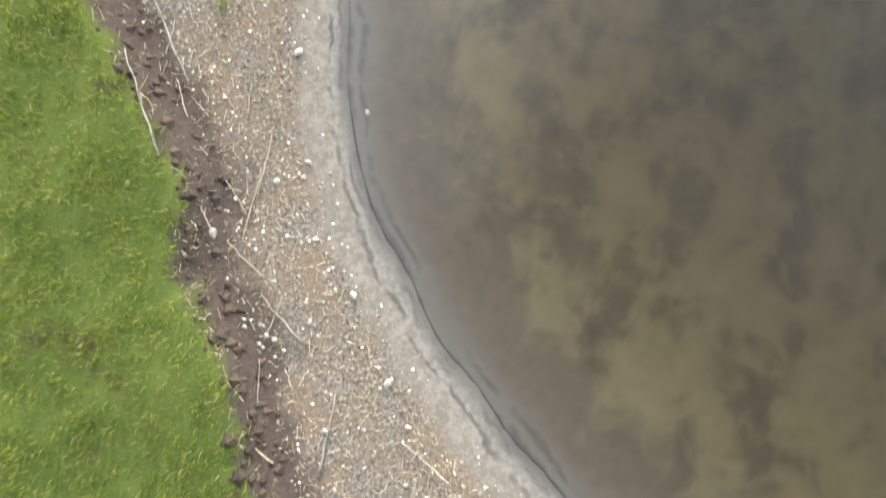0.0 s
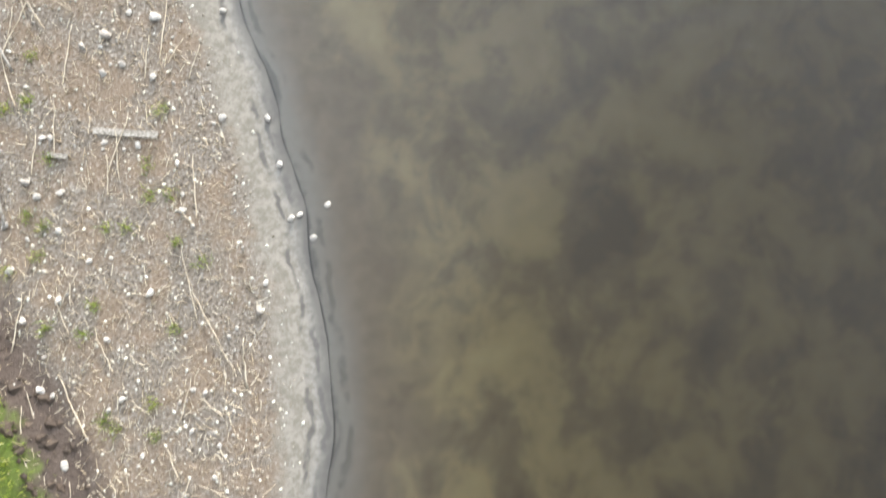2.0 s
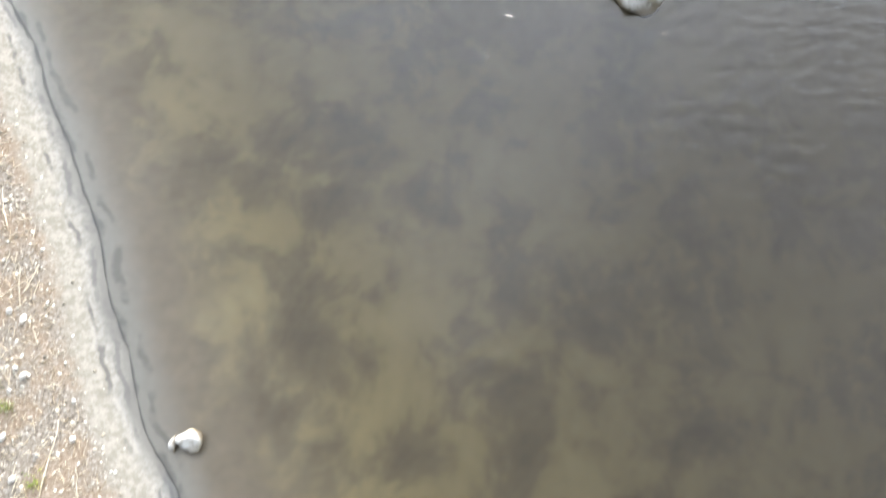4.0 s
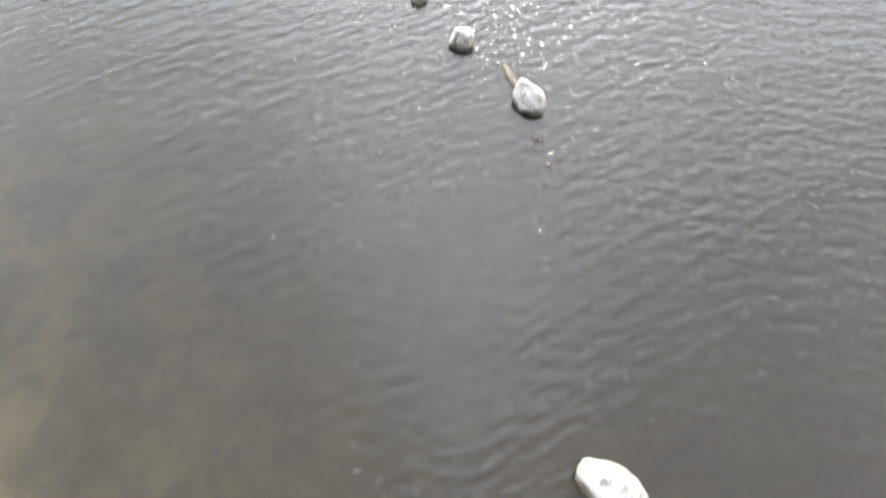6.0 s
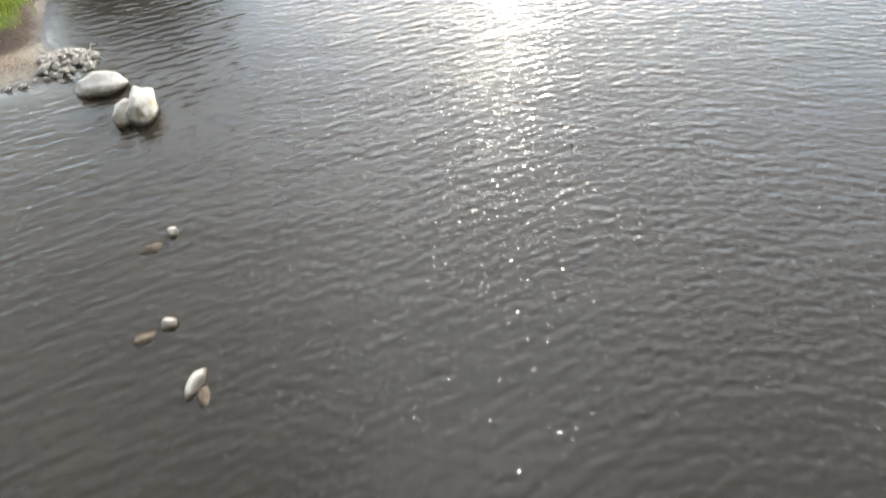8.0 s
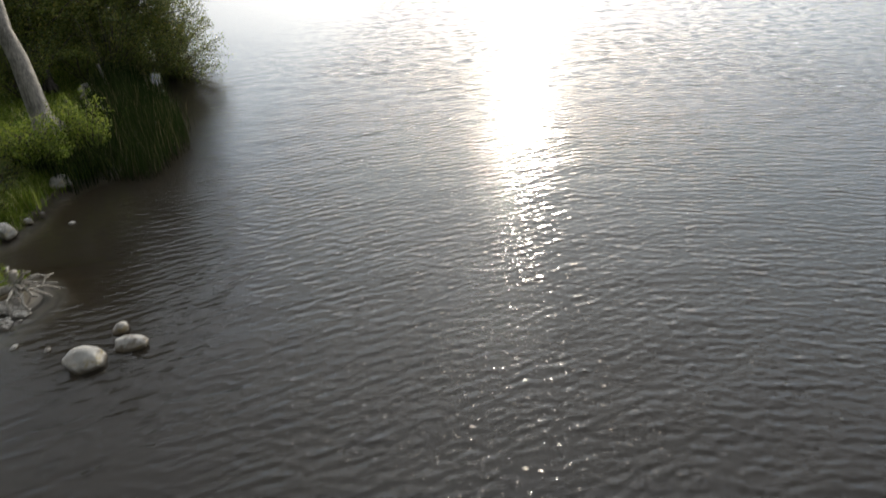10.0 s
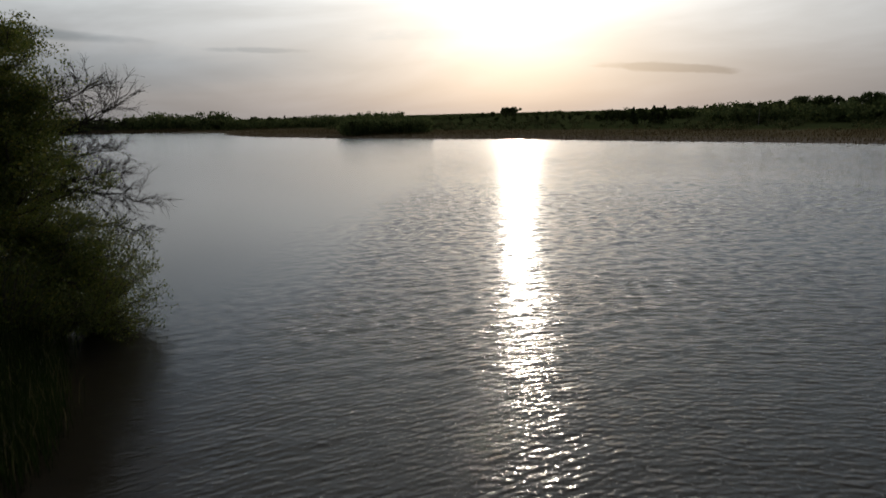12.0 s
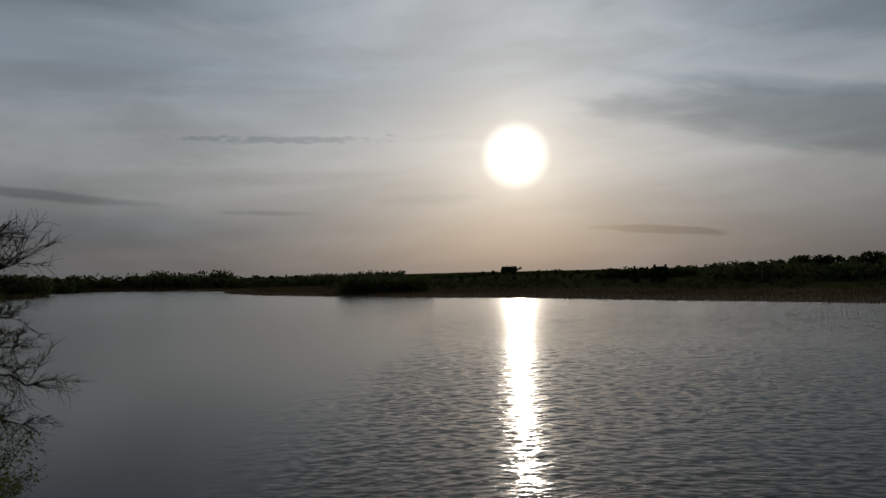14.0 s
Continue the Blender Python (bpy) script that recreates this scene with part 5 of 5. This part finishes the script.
# stones on the open beach
for k, (x, y, z) in enumerate(scatter(210, -6.8, 1.2, -3.2, 15.0, 21, lambda x, y, d, g, r: (d > 0.6) & (g < -0.25))):
    rng = random.Random(k)
    s = 0.024 + 0.045 * rng.random() ** 2.0
    ob = new("stone", PEBBLES[k % 6])
    ob.matrix_world = Matrix.LocRotScale((x, y, z + s * 0.25), Euler((rng.uniform(-0.3, 0.3), rng.uniform(-0.3, 0.3), rng.uniform(0, 6.3))), (s, s, s))
    tagged(ob, "pale stone lying among straw on the beach", "stone", "stones on the beach")
for x, y, s in ((-4.65, 10.79, 0.06), (-4.44, 10.34, 0.055), (-3.40, 9.40, 0.085), (-3.99, 9.14, 0.085), (-3.76, 8.76, 0.06), (-2.56, 9.53, 0.05),
                (-1.91, 8.12, 0.055), (-1.73, 7.53, 0.055), (-1.11, 7.04, 0.055), (-1.27, 6.62, 0.055), (-1.45, 6.9, 0.045), (-1.55, 6.85, 0.055), (-0.75, 1.9, 0.045)):
    ob = new("stone", PEBBLES[int(abs(y) * 7) % 6])
    ob.matrix_world = Matrix.LocRotScale((x, y, max(height(x, y), -0.02) + s * 0.3), Euler((0.1, -0.1, y)), (s, s, s * 1.1))
    tagged(ob, "white stone at the water's edge", "stone", "white stones by the waterline")


def strewn(name, label, mat, places, verts0, faces0, scales, seed, category):
    """Many small pieces joined into one mesh."""
    r = np.random.RandomState(seed)
    n, k = len(places), len(verts0)
    a = r.uniform(0, 6.283, n)
    v0 = np.asarray(verts0, float)[None] * scales[:, None, :]
    c, s = np.cos(a)[:, None], np.sin(a)[:, None]
    v = np.stack([v0[..., 0] * c - v0[..., 1] * s, v0[..., 0] * s + v0[..., 1] * c, v0[..., 2]], -1) + np.asarray(places)[:, None]
    f = (np.asarray(faces0)[None] + (np.arange(n) * k)[:, None, None]).reshape(-1, len(faces0[0]))
    return tagged(new(name, mesh_from(name, v.reshape(-1, 3).tolist(), f.tolist(), mat)), label, category, kind="stuff")


OCTA = [(1, 0.2, 0), (-0.2, 1, 0.1), (-1, -0.1, 0), (0.1, -1, -0.1), (0.1, 0.1, 0.8), (0, 0, -0.7)]
OCTA_F = [(0, 1, 4), (1, 2, 4), (2, 3, 4), (3, 0, 4), (1, 0, 5), (2, 1, 5), (3, 2, 5), (0, 3, 5)]
pb = scatter(6500, -7.0, 1.4, -3.6, 15.0, 22, lambda x, y, d, g, r: (d > 0.52 + 0.14 * r.randn(len(x))) & (g < -0.2))
sz = 0.008 + 0.026 * rs.uniform(0, 1, len(pb)) ** 2.6
SHINGLE = leaf_material("shingle", [(0.0, (0.14, 0.115, 0.09)), (0.4, (0.33, 0.28, 0.23)), (0.75, (0.52, 0.48, 0.42)), (1.0, (0.74, 0.72, 0.67))], 0.0)
strewn("shingle", "small grey and white shingle strewn over the beach", SHINGLE, pb, OCTA, OCTA_F, np.stack([sz, sz * 0.8, sz * 0.7], -1), 23, "shingle")
LITTER = leaf_material("straw_litter", [(0.0, (0.20, 0.145, 0.09)), (0.4, (0.42, 0.33, 0.23)), (1.0, (0.70, 0.62, 0.50))], 0.0)
STRIP = [(-1, -1, 0), (1, -1, 0), (1, 1, 0), (-1, 1, 0), (-1, -0.2, 1), (1, -0.2, 1)]
STRIP_F = [(0, 1, 5, 4), (4, 5, 2, 3), (3, 2, 1, 0)]
st = scatter(9000, -7.5, 1.4, -3.6, 15.0, 24, lambda x, y, d, g, r: (d > 0.68) & (g < 0.05))
st[:, 2] += rs.uniform(0.0, 0.012, len(st))
strewn("straw_litter", "broken straw-coloured reed litter over the beach", LITTER, st, STRIP, STRIP_F,
       np.stack([0.02 + 0.07 * rs.uniform(0, 1, len(st)) ** 2, rs.uniform(0.0015, 0.004, len(st)), rs.uniform(0.002, 0.005, len(st))], -1), 25, "litter")
cl = scatter(520, -7.0, 1.0, -6.0, 8.0, 26, lambda x, y, d, g, r: (g > -0.42) & (g < 0.08))
cs = 0.025 + 0.10 * rs.uniform(0, 1, len(cl)) ** 2
strewn("soil_clods", "dark crumbling peat clods along the eroded grass edge", CLOD, cl, OCTA, OCTA_F, np.stack([cs, cs * 0.8, cs * 0.6], -1), 27, "soil")

# long dry reed stems washed up on the beach
STEMS = []
for k in range(7):
    rng = random.Random(300 + k)
    s2 = []
    bough(rng, Vector((0, -0.5, 0.01)), Vector((0, 0.5, 0.015)), 0.008, 0.005, 6, 0.012, 0.012, s2)
    STEMS.append(mesh_from("reed_stem", *tubes(s2, 5), STRAW))
for k, (x, y, z) in enumerate(scatter(110, -6.6, 1.0, -3.4, 14.5, 28, lambda x, y, d, g, r: (d > 0.7) & (g < -0.1) & (r.uniform(0, 1, len(x)) < 0.25 + d / 5))):
    rng = random.Random(900 + k)
    ln = 0.22 + 0.75 * rng.random() ** 1.6
    ob = new("reed_stem", STEMS[k % 7])
    ob.matrix_world = Matrix.LocRotScale((x, y, z + 0.012), Euler((0, 0, rng.gauss(0.18, 0.42))), (1, ln, 1))
    tagged(ob, "dry straw-coloured reed stem washed up on the beach", "reed stem", "reed stems on the beach")


def plank(x, y, ln, wd, turn, label):
    bm = bmesh.new()
    bmesh.ops.create_cube(bm, size=1.0)
    bmesh.ops.scale(bm, vec=(ln, wd, 0.022), verts=bm.verts)
    bmesh.ops.subdivide_edges(bm, edges=[e for e in bm.edges if e.calc_length() > ln * 0.9], cuts=7)
    rng = random.Random(int(ln * 1000))
    for v in bm.verts:
        v.co += Vector((rng.uniform(-0.012, 0.012), rng.uniform(-0.004, 0.004), 0.01 * math.sin(v.co.x * 5)))
    bmesh.ops.bevel(bm, geom=list(bm.edges), offset=0.003, segments=1, affect="EDGES")
    ob = part("plank", bm, DRIFT)
    ob.matrix_world = pose(x, y, height(x, y) + 0.02, 2, 1, turn)
    return tagged(ob, label, "plank")


plank(-3.62, 7.86, 0.80, 0.085, -3, "weathered grey plank lying on the beach")
plank(-4.42, 7.55, 0.26, 0.06, -4, "short weathered board on the beach")
plank(-5.2, 9.85, 0.42, 0.08, -12, "weathered grey board at the top of the beach")


def stick(x, y, ln, turn, r, label, mat, seed, lift=0.01):
    rng = random.Random(seed)
    s2 = []
    pts = bough(rng, Vector((0, -ln / 2, 0)), Vector((0, ln / 2, 0)), r, r * 0.45, 7, r, r * 1.2, s2)
    if ln > 0.8:
        bough(rng, pts[4], pts[4] + Vector((ln * 0.14, ln * 0.12, 0.02)), r * 0.5, r * 0.2, 3, 0, r * 0.5, s2)
    ob = new("branch", mesh_from("branch", *tubes(s2, 6), mat, True))
    ob.matrix_world = pose(x, y, max(height(x, y), 0.0) + r + lift, 0, 0, turn)
    return tagged(ob, label, "branch", "driftwood branches")


stick(-2.0, 5.1, 0.62, 10, 0.013, "bleached stick on the wet sand", STRAW, 1)
stick(-3.15, 2.9, 1.5, 22, 0.016, "long pale branch below the soil edge", DRIFT, 2)
stick(-3.3, 1.9, 1.3, 18, 0.014, "long pale branch below the soil edge", DRIFT, 3)
stick(-1.75, -0.6, 0.8, 42, 0.016, "pale branch on the straw-strewn beach", DRIFT, 4)
stick(-1.2, -2.0, 1.0, -12, 0.014, "pale branch on the straw-strewn beach", DRIFT, 5)
stick(-5.1, 7.2, 1.2, 14, 0.02, "pale branch among straw at the top of the beach", DRIFT, 6)
stick(-5.3, 9.0, 0.9, 30, 0.018, "pale branch among straw at the top of the beach", DRIFT, 7)
stick(-5.6, 10.6, 1.1, -35, 0.02, "pale branch among straw at the top of the beach", DRIFT, 8)
stick(-12.15, 46.9, 1.5, -4, 0.04, "crooked fallen branch in the bank grass", DRIFT, 9)
stick(-9.9, 41.6, 1.1, -30, 0.018, "thin bleached branch at the landward end of the rubble", DRIFT, 10, 0.1)
stick(-7.55, 37.15, 0.5, 5, 0.02, "bleached stick standing out of the rubble", DRIFT, 11, 0.12)


def drift_root():
    rng = random.Random(42)
    root = new("driftwood_root")
    root.location = (-8.75, 42.85, 0.12)
    s2 = []
    bough(rng, Vector((-0.55, -0.75, 0.06)), Vector((0.05, 0.15, 0.12)), 0.05, 0.10, 7, 0.03, 0.03, s2)
    bough(rng, Vector((0.0, 0.1, -0.1)), Vector((0.08, 0.15, 0.45)), 0.14, 0.07, 5, 0, 0.03, s2)
    ob = new("log", mesh_from("log", *tubes(s2, 8), DRIFT, True))
    ob.parent = root
    for tip in ((0.75, 0.35, 0.1), (0.85, -0.05, -0.02), (0.6, -0.45, -0.02), (0.35, -0.6, 0.05), (0.55, 0.6, 0.15), (-0.35, 0.5, 0.3), (0.9, 0.2, 0.0), (0.45, 0.2, 0.4), (0.7, -0.25, 0.12)):
        s2 = []
        pts = bough(rng, Vector((0.05, 0.12, 0.14)), Vector(tip), 0.05, 0.018, 5, 0.06, 0.05, s2)
        bough(rng, pts[3], pts[3] + Vector((rng.uniform(-0.1, 0.25), rng.uniform(-0.25, 0.25), rng.uniform(0, 0.12))), 0.022, 0.010, 3, 0.02, 0.03, s2)
        ob = new("root_arm", mesh_from("root_arm", *tubes(s2, 6), DRIFT, True))
        ob.parent = root
    return tagged(root, "bleached driftwood root stump on the stony spit", "driftwood")


drift_root()


def fence_post():
    bm = bmesh.new()
    bmesh.ops.create_cone(bm, cap_ends=True, segments=10, radius1=0.062, radius2=0.055, depth=1.25)
    bmesh.ops.bevel(bm, geom=[e for e in bm.edges if all(v.co.z > 0.6 for v in e.verts)], offset=0.012, segments=2, affect="EDGES")
    rng = random.Random(6)
    for v in bm.verts:
        v.co += Vector((rng.uniform(-0.005, 0.005), rng.uniform(-0.005, 0.005), 0))
    ob = part("fence_post", bm, GREY_BARK)
    ob.matrix_world = pose(-13.62, 55.79, 0.75, 0, -11, 0)
    return tagged(ob, "weathered wooden fence post leaning behind the reeds", "post")


fence_post()
